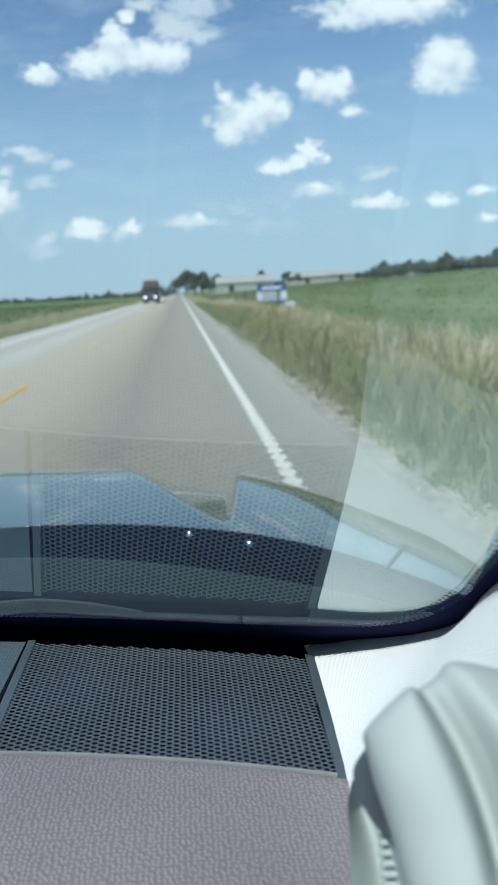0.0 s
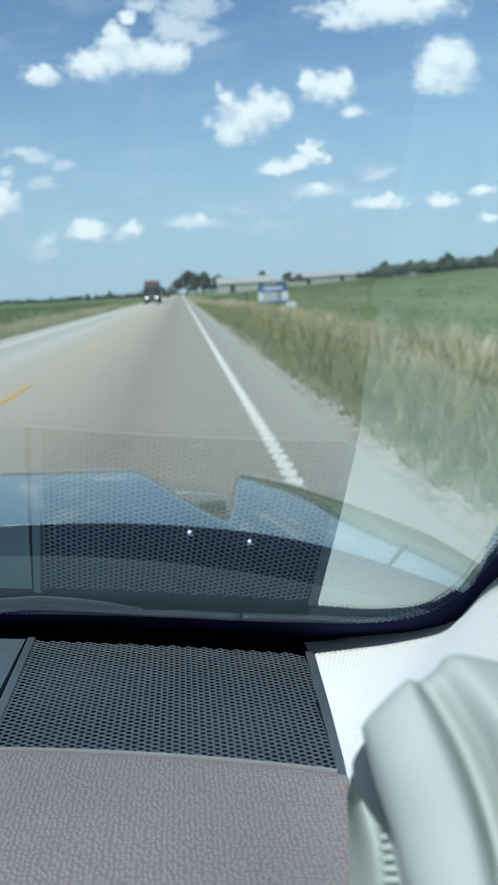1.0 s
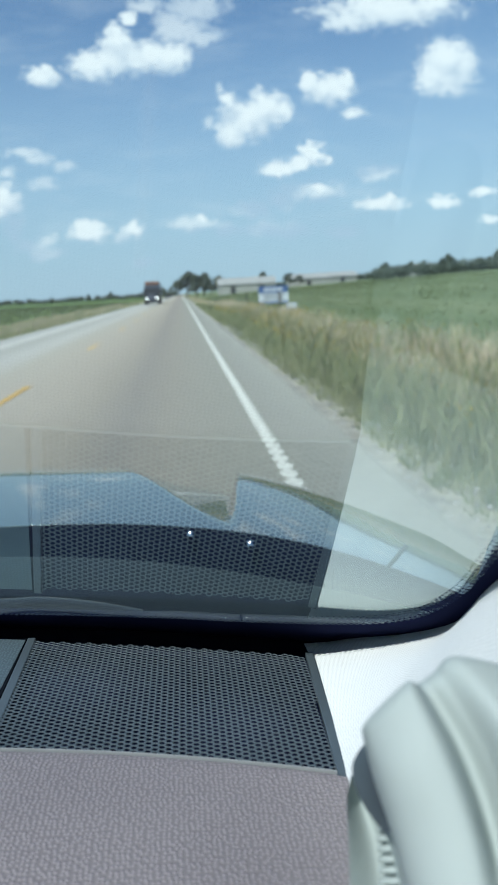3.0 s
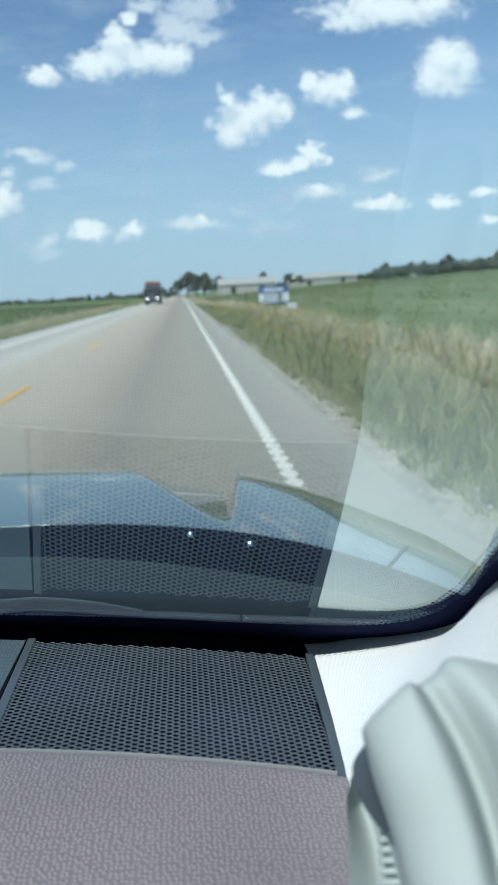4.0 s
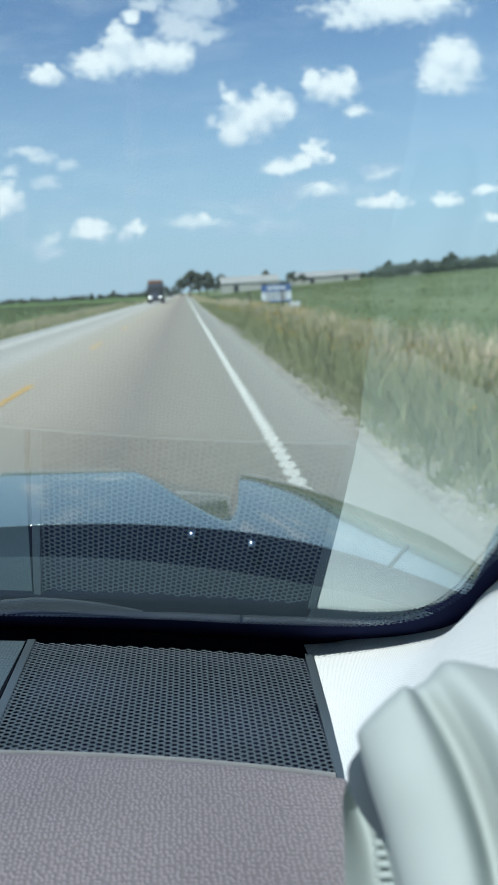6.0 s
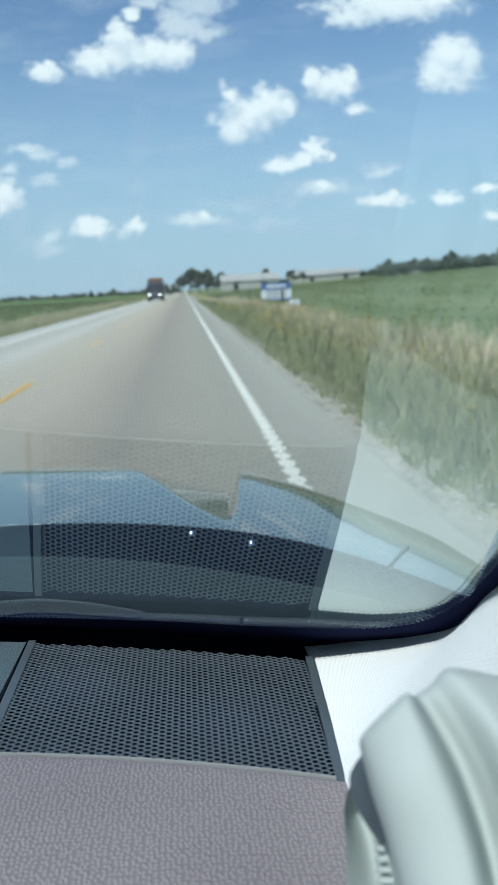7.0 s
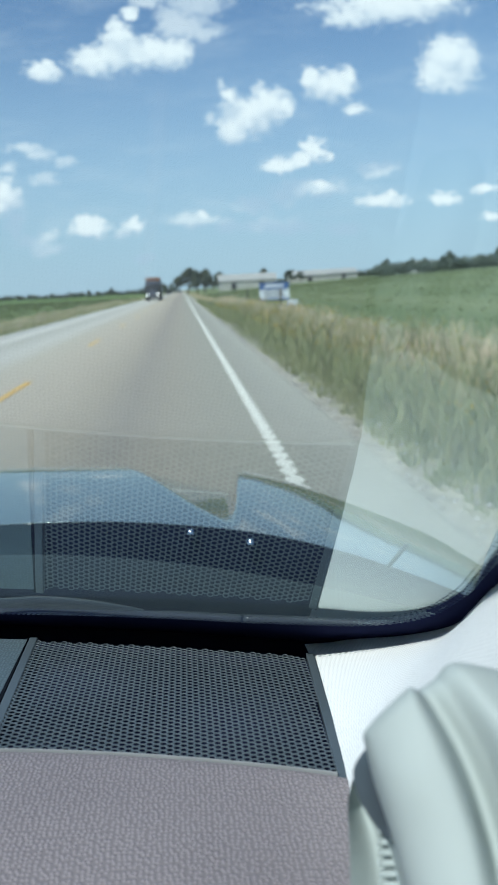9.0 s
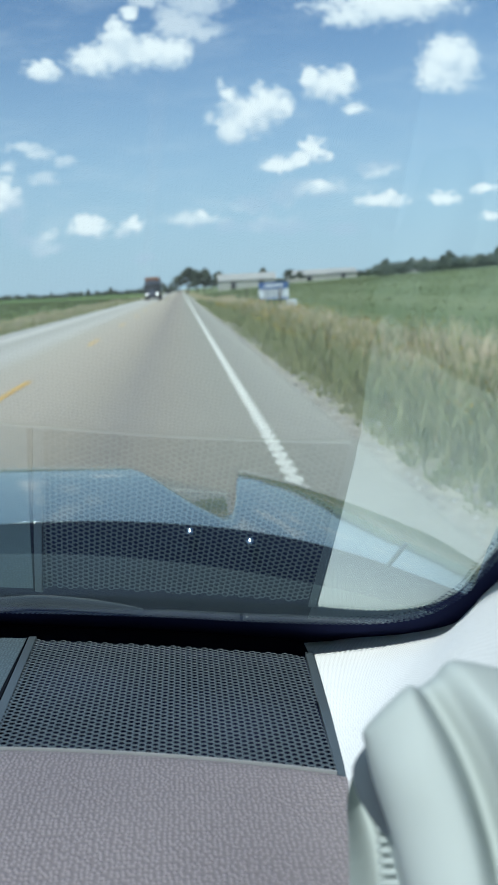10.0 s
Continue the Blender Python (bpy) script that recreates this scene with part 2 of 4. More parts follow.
def leather_material(name, base, spots, grain, depth, rough):
    """Embossed hide: small rounded pebbles of uneven size, parted by fine grooves."""
    m = material(name, base, rough, spots=spots, scale=14, amount=0.6, spec=0.45)
    nt = m.node_tree
    b = nt.nodes["Principled BSDF"]
    tc = nt.nodes.new("ShaderNodeTexCoord")
    warp = nt.nodes.new("ShaderNodeTexNoise")
    warp.inputs["Scale"].default_value = grain * 0.2
    nt.links.new(tc.outputs["Object"], warp.inputs["Vector"])
    add = nt.nodes.new("ShaderNodeVectorMath")
    add.operation = "MULTIPLY_ADD"
    nt.links.new(warp.outputs["Color"], add.inputs[0])
    add.inputs[1].default_value = (0.5 / grain,) * 3
    nt.links.new(tc.outputs["Object"], add.inputs[2])
    vo = nt.nodes.new("ShaderNodeTexVoronoi")
    vo.feature, vo.voronoi_dimensions = "F1", "2D"
    vo.inputs["Scale"].default_value, vo.inputs["Randomness"].default_value = grain, 0.55
    nt.links.new(add.outputs[0], vo.inputs["Vector"])
    inv = nt.nodes.new("ShaderNodeMapRange")
    inv.interpolation_type = "SMOOTHSTEP"
    for key, v in (("From Min", .56), ("From Max", .05), ("To Min", 0.0), ("To Max", 1.0)):
        inv.inputs[key].default_value = v
    nt.links.new(vo.outputs["Distance"], inv.inputs["Value"])
    # painted shade and highlight: grooves darkened, pebble tops lightened in the colour
    worn = nt.nodes.new("ShaderNodeMapRange")
    for key, v in (("From Min", 0.0), ("From Max", 1.0), ("To Min", .84), ("To Max", 1.22)):
        worn.inputs[key].default_value = v
    nt.links.new(inv.outputs[0], worn.inputs["Value"])
    hide = nt.nodes.new("ShaderNodeVectorMath")
    hide.operation = "SCALE"
    nt.links.new(b.inputs["Base Color"].links[0].from_socket, hide.inputs[0])
    nt.links.new(worn.outputs[0], hide.inputs["Scale"])
    nt.links.new(hide.outputs[0], b.inputs["Base Color"])
    bp = nt.nodes.new("ShaderNodeBump")
    bp.inputs["Strength"].default_value, bp.inputs["Distance"].default_value = 0.7, depth
    nt.links.new(inv.outputs[0], bp.inputs["Height"])
    nt.links.new(bp.outputs[0], b.inputs["Normal"])
    return m


def weave_material(name, base, spots, pitch, depth):
    """Knitted lining: close stitches with small pores between them."""
    m = material(name, base, 0.9, spots=spots, scale=30, amount=0.8, spec=0.2)
    nt = m.node_tree
    b = nt.nodes["Principled BSDF"]
    tc = nt.nodes.new("ShaderNodeTexCoord")
    s = nt.nodes.new("ShaderNodeTexVoronoi")
    s.inputs["Scale"].default_value, s.inputs["Randomness"].default_value = 1 / pitch, 0.3
    nt.links.new(tc.outputs["Object"], s.inputs["Vector"])
    pores = nt.nodes.new("ShaderNodeMapRange")
    for key, v in (("From Min", .75), ("From Max", .35), ("To Min", .78), ("To Max", 1.0)):
        pores.inputs[key].default_value = v
    nt.links.new(s.outputs[0], pores.inputs["Value"])
    yarn = nt.nodes.new("ShaderNodeVectorMath")
    yarn.operation = "SCALE"
    nt.links.new(b.inputs["Base Color"].links[0].from_socket, yarn.inputs[0])
    nt.links.new(pores.outputs[0], yarn.inputs["Scale"])
    nt.links.new(yarn.outputs[0], b.inputs["Base Color"])
    bp = nt.nodes.new("ShaderNodeBump")
    bp.inputs["Strength"].default_value, bp.inputs["Distance"].default_value = 0.7, depth
    nt.links.new(pores.outputs[0], bp.inputs["Height"])
    nt.links.new(bp.outputs[0], b.inputs["Normal"])
    return m


def glass_material(name, tint, gloss, dust=0.0):
    """A thin pane: it lets light straight through and mirrors more the flatter one looks along it."""
    m = bpy.data.materials.new(name)
    m.use_nodes = True
    nt = m.node_tree
    nt.nodes.clear()
    out, mix = nt.nodes.new("ShaderNodeOutputMaterial"), nt.nodes.new("ShaderNodeMixShader")
    tr, gl = nt.nodes.new("ShaderNodeBsdfTransparent"), nt.nodes.new("ShaderNodeBsdfGlossy")
    tr.inputs[0].default_value = (*tint, 1)
    gl.inputs["Roughness"].default_value = 0.0
    gl.inputs["Color"].default_value = (.86, 1.0, .98, 1)
    lw = nt.nodes.new("ShaderNodeLayerWeight")
    lw.inputs["Blend"].default_value = 0.5
    p = nt.nodes.new("ShaderNodeMath")
    p.operation = "POWER"
    p.inputs[1].default_value = 4.0
    nt.links.new(lw.outputs["Facing"], p.inputs[0])
    r = nt.nodes.new("ShaderNodeMath")
    r.operation, r.use_clamp = "MULTIPLY_ADD", True
    r.inputs[1].default_value, r.inputs[2].default_value = 1.05 * gloss, 0.026 * gloss
    nt.links.new(p.outputs[0], r.inputs[0])
    nt.links.new(r.outputs[0], mix.inputs[0])
    nt.links.new(tr.outputs[0], mix.inputs[1])
    nt.links.new(gl.outputs[0], mix.inputs[2])
    if dust:
        # a thin film of road dust in faint upright wiped streaks
        tc, mp = nt.nodes.new("ShaderNodeTexCoord"), nt.nodes.new("ShaderNodeMapping")
        mp.inputs["Scale"].default_value = (9, 1.2, 1.2)
        n = nt.nodes.new("ShaderNodeTexNoise")
        n.inputs["Scale"].default_value, n.inputs["Detail"].default_value = 1.5, 5
        tl, add = nt.nodes.new("ShaderNodeBsdfTranslucent"), nt.nodes.new("ShaderNodeMixShader")
        tl.inputs[0].default_value = (.8, .82, .8, 1)
        k = nt.nodes.new("ShaderNodeMath")
        k.operation = "MULTIPLY"
        k.inputs[1].default_value = dust * 2
        nt.links.new(tc.outputs["Object"], mp.inputs[0])
        nt.links.new(mp.outputs[0], n.inputs["Vector"])
        nt.links.new(n.outputs["Fac"], k.inputs[0])
        nt.links.new(k.outputs[0], add.inputs[0])
        nt.links.new(mix.outputs[0], add.inputs[1])
        nt.links.new(tl.outputs[0], add.inputs[2])
        mix = add
    nt.links.new(mix.outputs[0], out.inputs[0])
    return m


def band_material(name, bands, rough, bump, bump_scale, noise_amount=0.25):
    """A ground whose cover changes across the road: bands of (x, colour), joined softly, broken by noise along the way."""
    m = material(name, (0.2, 0.2, 0.2), rough, bump=bump, bump_scale=bump_scale, fine=0.02, spec=0.25)
    nt = m.node_tree
    b = nt.nodes["Principled BSDF"]
    g = nt.nodes.new("ShaderNodeNewGeometry")
    s = nt.nodes.new("ShaderNodeSeparateXYZ")
    nt.links.new(g.outputs["Position"], s.inputs[0])
    mp = nt.nodes.new("ShaderNodeMapping")
    mp.inputs["Scale"].default_value = (1, 0.22, 1)
    nt.links.new(g.outputs["Position"], mp.inputs[0])
    n = nt.nodes.new("ShaderNodeTexNoise")
    n.inputs["Scale"].default_value, n.inputs["Detail"].default_value = 0.9, 5
    nt.links.new(mp.outputs[0], n.inputs["Vector"])
    wob = nt.nodes.new("ShaderNodeMath")
    wob.operation = "MULTIPLY_ADD"
    wob.inputs[1].default_value = noise_amount * 4
    nt.links.new(n.outputs["Fac"], wob.inputs[0])
    nt.links.new(s.outputs[0], wob.inputs[2])
    lo, hi = bands[0][0], bands[-1][0]
    mr = nt.nodes.new("ShaderNodeMapRange")
    mr.inputs["From Min"].default_value, mr.inputs["From Max"].default_value = lo + noise_amount * 2, hi + noise_amount * 2
    nt.links.new(wob.outputs[0], mr.inputs["Value"])
    ramp = nt.nodes.new("ShaderNodeValToRGB")
    els = ramp.color_ramp.elements
    els[0].position, els[0].color = 0, (*bands[0][1], 1)
    els[1].position, els[1].color = 1, (*bands[-1][1], 1)
    for x, c in bands[1:-1]:
        e = els.new((x - lo) / (hi - lo))
        e.color = (*c, 1)
    nt.links.new(mr.outputs[0], ramp.inputs[0])
    n2 = nt.nodes.new("ShaderNodeTexNoise")
    n2.inputs["Scale"].default_value, n2.inputs["Detail"].default_value = 5.0, 8
    nt.links.new(g.outputs["Position"], n2.inputs["Vector"])
    v = nt.nodes.new("ShaderNodeMapRange")
    v.inputs["From Min"].default_value, v.inputs["From Max"].default_value = 0.3, 0.7
    v.inputs["To Min"].default_value, v.inputs["To Max"].default_value = 1 - noise_amount, 1 + noise_amount
    nt.links.new(n2.outputs["Fac"], v.inputs["Value"])
    sc = nt.nodes.new("ShaderNodeVectorMath")
    sc.operation = "SCALE"
    nt.links.new(ramp.outputs[0], sc.inputs[0])
    nt.links.new(v.outputs[0], sc.inputs["Scale"])
    nt.links.new(sc.outputs[0], b.inputs["Base Color"])
    return m


ASPHALT = band_material("worn_asphalt", [
    (-6.6, (.54, .51, .44)), (-5.7, (.43, .405, .345)), (-4.6, (.53, .50, .435)), (-3.7, (.46, .41, .325)), (-2.8, (.46, .40, .315)),
    (-2.0, (.43, .37, .29)), (-1.3, (.37, .32, .25)), (-0.8, (.30, .265, .22)), (-0.3, (.335, .295, .235)), (0.6, (.335, .315, .255)), (1.1, (.345, .33, .275)), (1.7, (.40, .385, .32))],
    0.85, 0.2, 90, 0.06)
GROUND = band_material("soil_and_cover", [
    (-60, (.12, .18, .055)), (-16, (.14, .19, .06)), (-12, (.24, .22, .11)), (-9.5, (.19, .20, .08)), (-7.5, (.26, .24, .16)), (-6.8, (.36, .34, .30)),
    (1.4, (.36, .34, .30)), (1.75, (.40, .37, .30)), (2.1, (.36, .33, .24)), (2.6, (.22, .23, .10)), (4.2, (.33, .27, .15)), (5.4, (.25, .22, .11)), (6.6, (.165, .195, .085)), (10, (.135, .172, .072)), (13, (.20, .228, .11)), (17, (.14, .175, .075)), (24, (.19, .223, .105)), (32, (.145, .18, .078)), (44, (.185, .22, .10)), (60, (.155, .193, .085))],
    0.95, 0.8, 9, 0.30)
PAINT_WHITE = material("road_paint_white", (.86, .83, .72), 0.7, spots=(.74, .71, .61), scale=7, amount=0.5, bump=0.3, bump_scale=80)
PAINT_YELLOW = material("road_paint_yellow", (.74, .42, .05), 0.7, spots=(.58, .36, .10), scale=5, amount=0.5, bump=0.3, bump_scale=80)
GRAVEL = material("shoulder_gravel", (.55, .53, .48), 0.95, spots=(.40, .38, .33), scale=3, amount=0.6, bump=0.8, bump_scale=40, fine=0.02)
STONE = material("gravel_stone", (.48, .46, .41), 0.9, spots=(.20, .19, .17), scale=9, amount=0.3, island=0.7)
GRASS = leafy(material("grass_blades", (.205, .255, .10), 0.7, spots=(.45, .43, .24), scale=2.2, amount=0.34, island=0.22, detail=5.0, spec=0.3), .4)
DRY = leafy(material("dry_grass_blades", (.82, .68, .50), 0.8, spots=(.50, .45, .27), scale=1.8, amount=0.34, island=0.22, detail=5.0, spec=0.2), .35)
CROP = leafy(material("crop_leaves", (.145, .18, .075), 0.6, spots=(.25, .27, .135), scale=0.32, amount=0.34, stretch=(1, .02, 1), island=0.15, spec=0.3), .4)
FLOWER = material("yellow_petals", (.55, .38, .03), 0.7, spots=(.40, .30, .05), scale=3, amount=0.6, island=0.6)
# leaf green with the haze of distance mixed into the colour
LEAF = leafy(material("hazed_tree_leaves", (.12, .15, .115), 0.65, spots=(.16, .185, .14), scale=0.5, amount=0.6, island=0.4, spec=0.3), .4)
BARK = material("bark", (.10, .075, .05), 0.9, spots=(.05, .04, .03), scale=6, amount=0.6, bump=0.8, bump_scale=20)
CAR_PAINT = material("dark_blue_car_paint", (.16, .19, .195), 0.22, metal=0.65, spots=(.175, .205, .21), scale=3, coat=1.0, spec=0.6)
BLACK_PLASTIC = material("black_cowl_plastic", (.030, .040, .046), 0.55, spots=(.038, .049, .055), scale=30, amount=0.5, bump=0.15, bump_scale=400, spec=0.2)
GREY_RUBBER = material("grey_rubber_edge", (.12, .138, .142), 0.3, spots=(.10, .115, .12), scale=40, coat=0.6, bump=0.1, bump_scale=500)
FRIT = material("black_ceramic_edge", (.013, .016, .042), 0.7, spots=(.015, .018, .048), scale=20, spec=0.0)
GRILLE_PLASTIC = material("charcoal_grille_plastic", (.070, .092, .106), 0.38, spots=(.062, .082, .094), scale=25, amount=0.5, bump=0.12, bump_scale=900, spec=0.5)
RIM_SATIN = material("satin_grey_rim", (.27, .29, .295), 0.4, spots=(.24, .26, .265), scale=30, spec=0.6)
VOID = material("dark_felt_behind_holes", (.006, .008, .012), 0.9, spots=(.008, .011, .016), scale=50, spec=0.05)
# dash base colour, also painted in place of shade by glass and hood
DASH_AND_SHADE = material("blue_black_base_and_shade", (.009, .012, .030), 0.8, spots=(.011, .014, .034), scale=30, spec=0.1)
LEATHER = leather_material("brown_grained_leather", (.235, .215, .222), (.200, .182, .190), 400, .0007, 0.42)
PANEL_GRAIN = leather_material("charcoal_grained_panel", (.082, .118, .135), (.074, .106, .122), 430, .00025, 0.45)
FABRIC = weave_material("white_knit_lining", (.78, .815, .805), (.74, .78, .775), .0012, .00022)
PALE_PLASTIC = material("pale_grey_trim_plastic", (.365, .42, .412), 0.75, spots=(.34, .395, .386), scale=12, amount=0.5, bump=0.08, bump_scale=700, spec=0.25)
HEADLINER = material("pale_roof_lining", (.55, .55, .53), 0.95, spots=(.50, .50, .48), scale=20, bump=0.3, bump_scale=300)
GLASS = glass_material("windshield_glass", (.91, .96, .96), 1.12)
GLASS_OUT = glass_material("windshield_outer_face", (.95, .985, .98), 0.12, 0.008)
TYRE = material("tyre_rubber", (.02, .02, .021), 0.85, spots=(.03, .03, .03), scale=12, bump=0.3, bump_scale=90)
CHROME = material("chrome", (.75, .76, .78), 0.2, metal=1.0, spots=(.68, .69, .72), scale=8)
BARN_WALL = material("weathered_white_siding", (.44, .43, .39), 0.8, spots=(.36, .35, .31), scale=0.6, amount=0.6, bump=0.3, bump_scale=8)
BARN_ROOF = material("pale_metal_roof", (.44, .43, .40), 0.5, spots=(.36, .35, .32), scale=0.4, amount=0.6, bump=0.3, bump_scale=6)
# dark colour that paints the shade in the handle's hollow
HOLLOW_SHADE = material("hollow_shade_grey", (.055, .075, .09), 0.6, spots=(.045, .062, .075), scale=40)
DARK_OPENING = material("dark_opening", (.03, .032, .035), 0.4, spots=(.045, .045, .05), scale=2)
WOOD_POST = material("weathered_post_wood", (.075, .06, .05), 0.9, spots=(.05, .042, .036), scale=9, amount=0.6, bump=0.6, bump_scale=30)
SIGN_WHITE = material("sign_white", (.72, .74, .76), 0.5, spots=(.66, .68, .70), scale=2)
SIGN_BLUE = material("sign_blue", (.05, .11, .30), 0.5, spots=(.06, .12, .27), scale=2)
TRUCK_DARK = material("dark_truck_paint", (.018, .020, .026), 0.35, spots=(.026, .028, .034), scale=2, coat=0.5)
TRUCK_LOAD = material("rusty_orange_load", (.26, .115, .06), 0.85, spots=(.19, .09, .05), scale=1.5, bump=0.5, bump_scale=5)
TRUCK_SIDE = material("dull_trailer_side", (.10, .11, .14), 0.5, spots=(.08, .09, .12), scale=1)
LAMP = bpy.data.materials.new("lit_headlight")
LAMP.use_nodes = True
LAMP.node_tree.nodes["Principled BSDF"].inputs["Emission Color"].default_value = (1, .97, .9, 1)
LAMP.node_tree.nodes["Principled BSDF"].inputs["Emission Strength"].default_value = 3.0


# ---- mesh helpers ----
def mesh_of(name, verts, faces, mats, smooth=False, slots=None):
    me = bpy.data.meshes.new(name)
    me.from_pydata([tuple(v) for v in verts], [], [tuple(f) for f in faces])
    for m in (mats if isinstance(mats, (list, tuple)) else [mats]):
        me.materials.append(m)
    if smooth:
        me.polygons.foreach_set("use_smooth", [True] * len(me.polygons))
    if slots is not None:
        me.polygons.foreach_set("material_index", slots)
    me.update()
    return me


def part(name, me, parent=None, label="", at=None):
    """Links a mesh as one object, under a thing or a part of one."""
    if isinstance(me, tuple):
        bm, mat, smooth = me
        data = bpy.data.meshes.new(name)
        bm.to_mesh(data)
        bm.free()
        data.materials.append(mat)
        if smooth:
            data.polygons.foreach_set("use_smooth", [True] * len(data.polygons))
        me = data
    ob = new(name, me)
    if parent:
        ob.parent = parent
    if at is not None:
        ob.matrix_basis = at
    if label:
        tagged(ob, label)
    return ob


def thing(name, label, category, at=None, group="", kind=""):
    ob = new(name)
    ob.empty_display_size = 0.1
    if at is not None:
        ob.matrix_basis = at
    return tagged(ob, label, category, group, kind)


def box(x0, x1, y0, y1, z0, z1, mat, bevel=0.01):
    bm = bmesh.new()
    bmesh.ops.create_cube(bm, size=1, matrix=Matrix.LocRotScale(((x0 + x1) / 2, (y0 + y1) / 2, (z0 + z1) / 2), None, (x1 - x0, y1 - y0, z1 - z0)))
    if bevel:
        bmesh.ops.bevel(bm, geom=bm.edges[:], offset=bevel, segments=2, affect="EDGES", profile=0.5)
    return bm, mat, False


def tube(p, q, r0, r1, mat, n=12, bevel=0.0):
    p, q = Vector(p), Vector(q)
    d = q - p
    m = Matrix.Translation((p + q) / 2) @ d.to_track_quat("Z", "Y").to_matrix().to_4x4()
    bm = bmesh.new()
    bmesh.ops.create_cone(bm, cap_ends=True, segments=n, radius1=r0, radius2=r1, depth=d.length, matrix=m)
    return bm, mat, True


def grid_mesh(name, nu, nv, f, mat, smooth=True, slots=None):
    """A sheet of nu by nv points from f(u, v), both from 0 to 1."""
    vs = [f(i / (nu - 1), j / (nv - 1)) for j in range(nv) for i in range(nu)]
    fs = [(j * nu + i, j * nu + i + 1, (j + 1) * nu + i + 1, (j + 1) * nu + i) for j in range(nv - 1) for i in range(nu - 1)]
    return mesh_of(name, vs, fs, mat, smooth, slots)


def sweep(name, path, radii, mat, n=20, side=(1, 0, 0), steps=8):
    """A rounded bar along a path; radii are pairs, across and through."""
    pts, rr = [], []
    for i in range(len(path) - 1):
        a, b, c, d = (Vector(path[max(0, min(len(path) - 1, i + k))]) for k in (-1, 0, 1, 2))
        for s in range(steps + (i == len(path) - 2)):
            t = s / steps
            pts.append(0.5 * (2 * b + (c - a) * t + (2 * a - 5 * b + 4 * c - d) * t * t + (3 * b - a - 3 * c + d) * t ** 3))
            rr.append([radii[i][k] * (1 - t) + radii[i + 1][k] * t for k in (0, 1)])
    vs, fs = [], []
    for i, p in enumerate(pts):
        d = (pts[min(i + 1, len(pts) - 1)] - pts[max(i - 1, 0)]).normalized()
        u = Vector(side)
        u = (u - d * u.dot(d)).normalized()
        w = d.cross(u)
        for k in range(n):
            a = 2 * math.pi * k / n
            vs.append(p + u * (rr[i][0] * math.cos(a)) + w * (rr[i][1] * math.sin(a)))
    for i in range(len(pts) - 1):
        for k in range(n):
            fs.append((i * n + k, i * n + (k + 1) % n, (i + 1) * n + (k + 1) % n, (i + 1) * n + k))
    fs += [tuple(range(n))[::-1], tuple(range((len(pts) - 1) * n, len(pts) * n))]
    return mesh_of(name, vs, fs, mat, True)


def soft(x, w=0.01):
    """A ramp that starts gently at 0."""
    return w * math.log1p(math.exp(min(60, x / w))) if x / w < 50 else x


def ease(a, b, x):
    t = max(0.0, min(1.0, (x - a) / (b - a)))
    return t * t * (3 - 2 * t)


# ---- the land ----
def land(x, y):
    """Height of the ground: shallow ditches by the road, a field that climbs to one side."""
    if x > 0:
        h = -0.03 * ease(1.5, 1.9, x) - 0.30 * ease(2.0, 3.6, x) + 0.32 * ease(4.0, 7.0, x)
        h += 5.2 * math.tanh(0.055 * max(0, x - 7) / 5.2) * ease(-40, 60, y)
    else:
        h = -0.05 * ease(7.0, 7.4, -x) - 0.35 * ease(7.5, 10, -x) + 0.15 * ease(11, 15, -x)
    h += 0.05 * noise.noise(Vector((x * 0.35, y * 0.2, 0))) * ease(1.8, 3, x if x > 0 else -x - 5.5)
    return h - 0.06


def spread(lo, hi, near, n):
    """n values from lo to hi, close together round near."""
    t = np.linspace(-1, 1, n)
    s = np.sign(t) * np.abs(t) ** 3.2
    return np.where(s < 0, near + s * (near - lo), near + s * (hi - near))


gx = np.unique(np.concatenate([spread(-4200, 4200, 0, 121), np.arange(-16, 12, 0.5)]))
gy = np.unique(np.concatenate([spread(-400, 4600, 10, 140), np.arange(0, 40, 1.0)]))
gv = [(x, y, land(x, y)) for y in gy for x in gx]
nx = len(gx)
gf = [(j * nx + i, j * nx + i + 1, (j + 1) * nx + i + 1, (j + 1) * nx + i) for j in range(len(gy) - 1) for i in range(nx - 1)]
tagged(part("ground", mesh_of("ground", gv, gf, GROUND, True)), "flat green farmland with dry verges beside the road", "ground", kind="structure")

ROAD_END = 2600
road_xs = [-6.62, -6.6, -4.6, -2.8, -1.0, 0.88, 1.54, 1.60, 1.62]
road_zs = [-0.12, 0.0, 0.012, 0.03, 0.02, 0.004, 0.0, -0.012, -0.12]
ys = [-80, -20, 0, 4, 8, 16, 32, 64, 128, 300, 700, 1500, ROAD_END]
rv = [(x, y, z) for y in ys for x, z in zip(road_xs, road_zs)]
k = len(road_xs)
rf = [(j * k + i, j * k + i + 1, (j + 1) * k + i + 1, (j + 1) * k + i) for j in range(len(ys) - 1) for i in range(k - 1)]
tagged(part("road", mesh_of("road", rv, rf, ASPHALT)), "worn warm-grey two-lane asphalt road, straight", "road", kind="structure")


def road_top(x):
    return float(np.interp(x, road_xs[1:-1], road_zs[1:-1]))


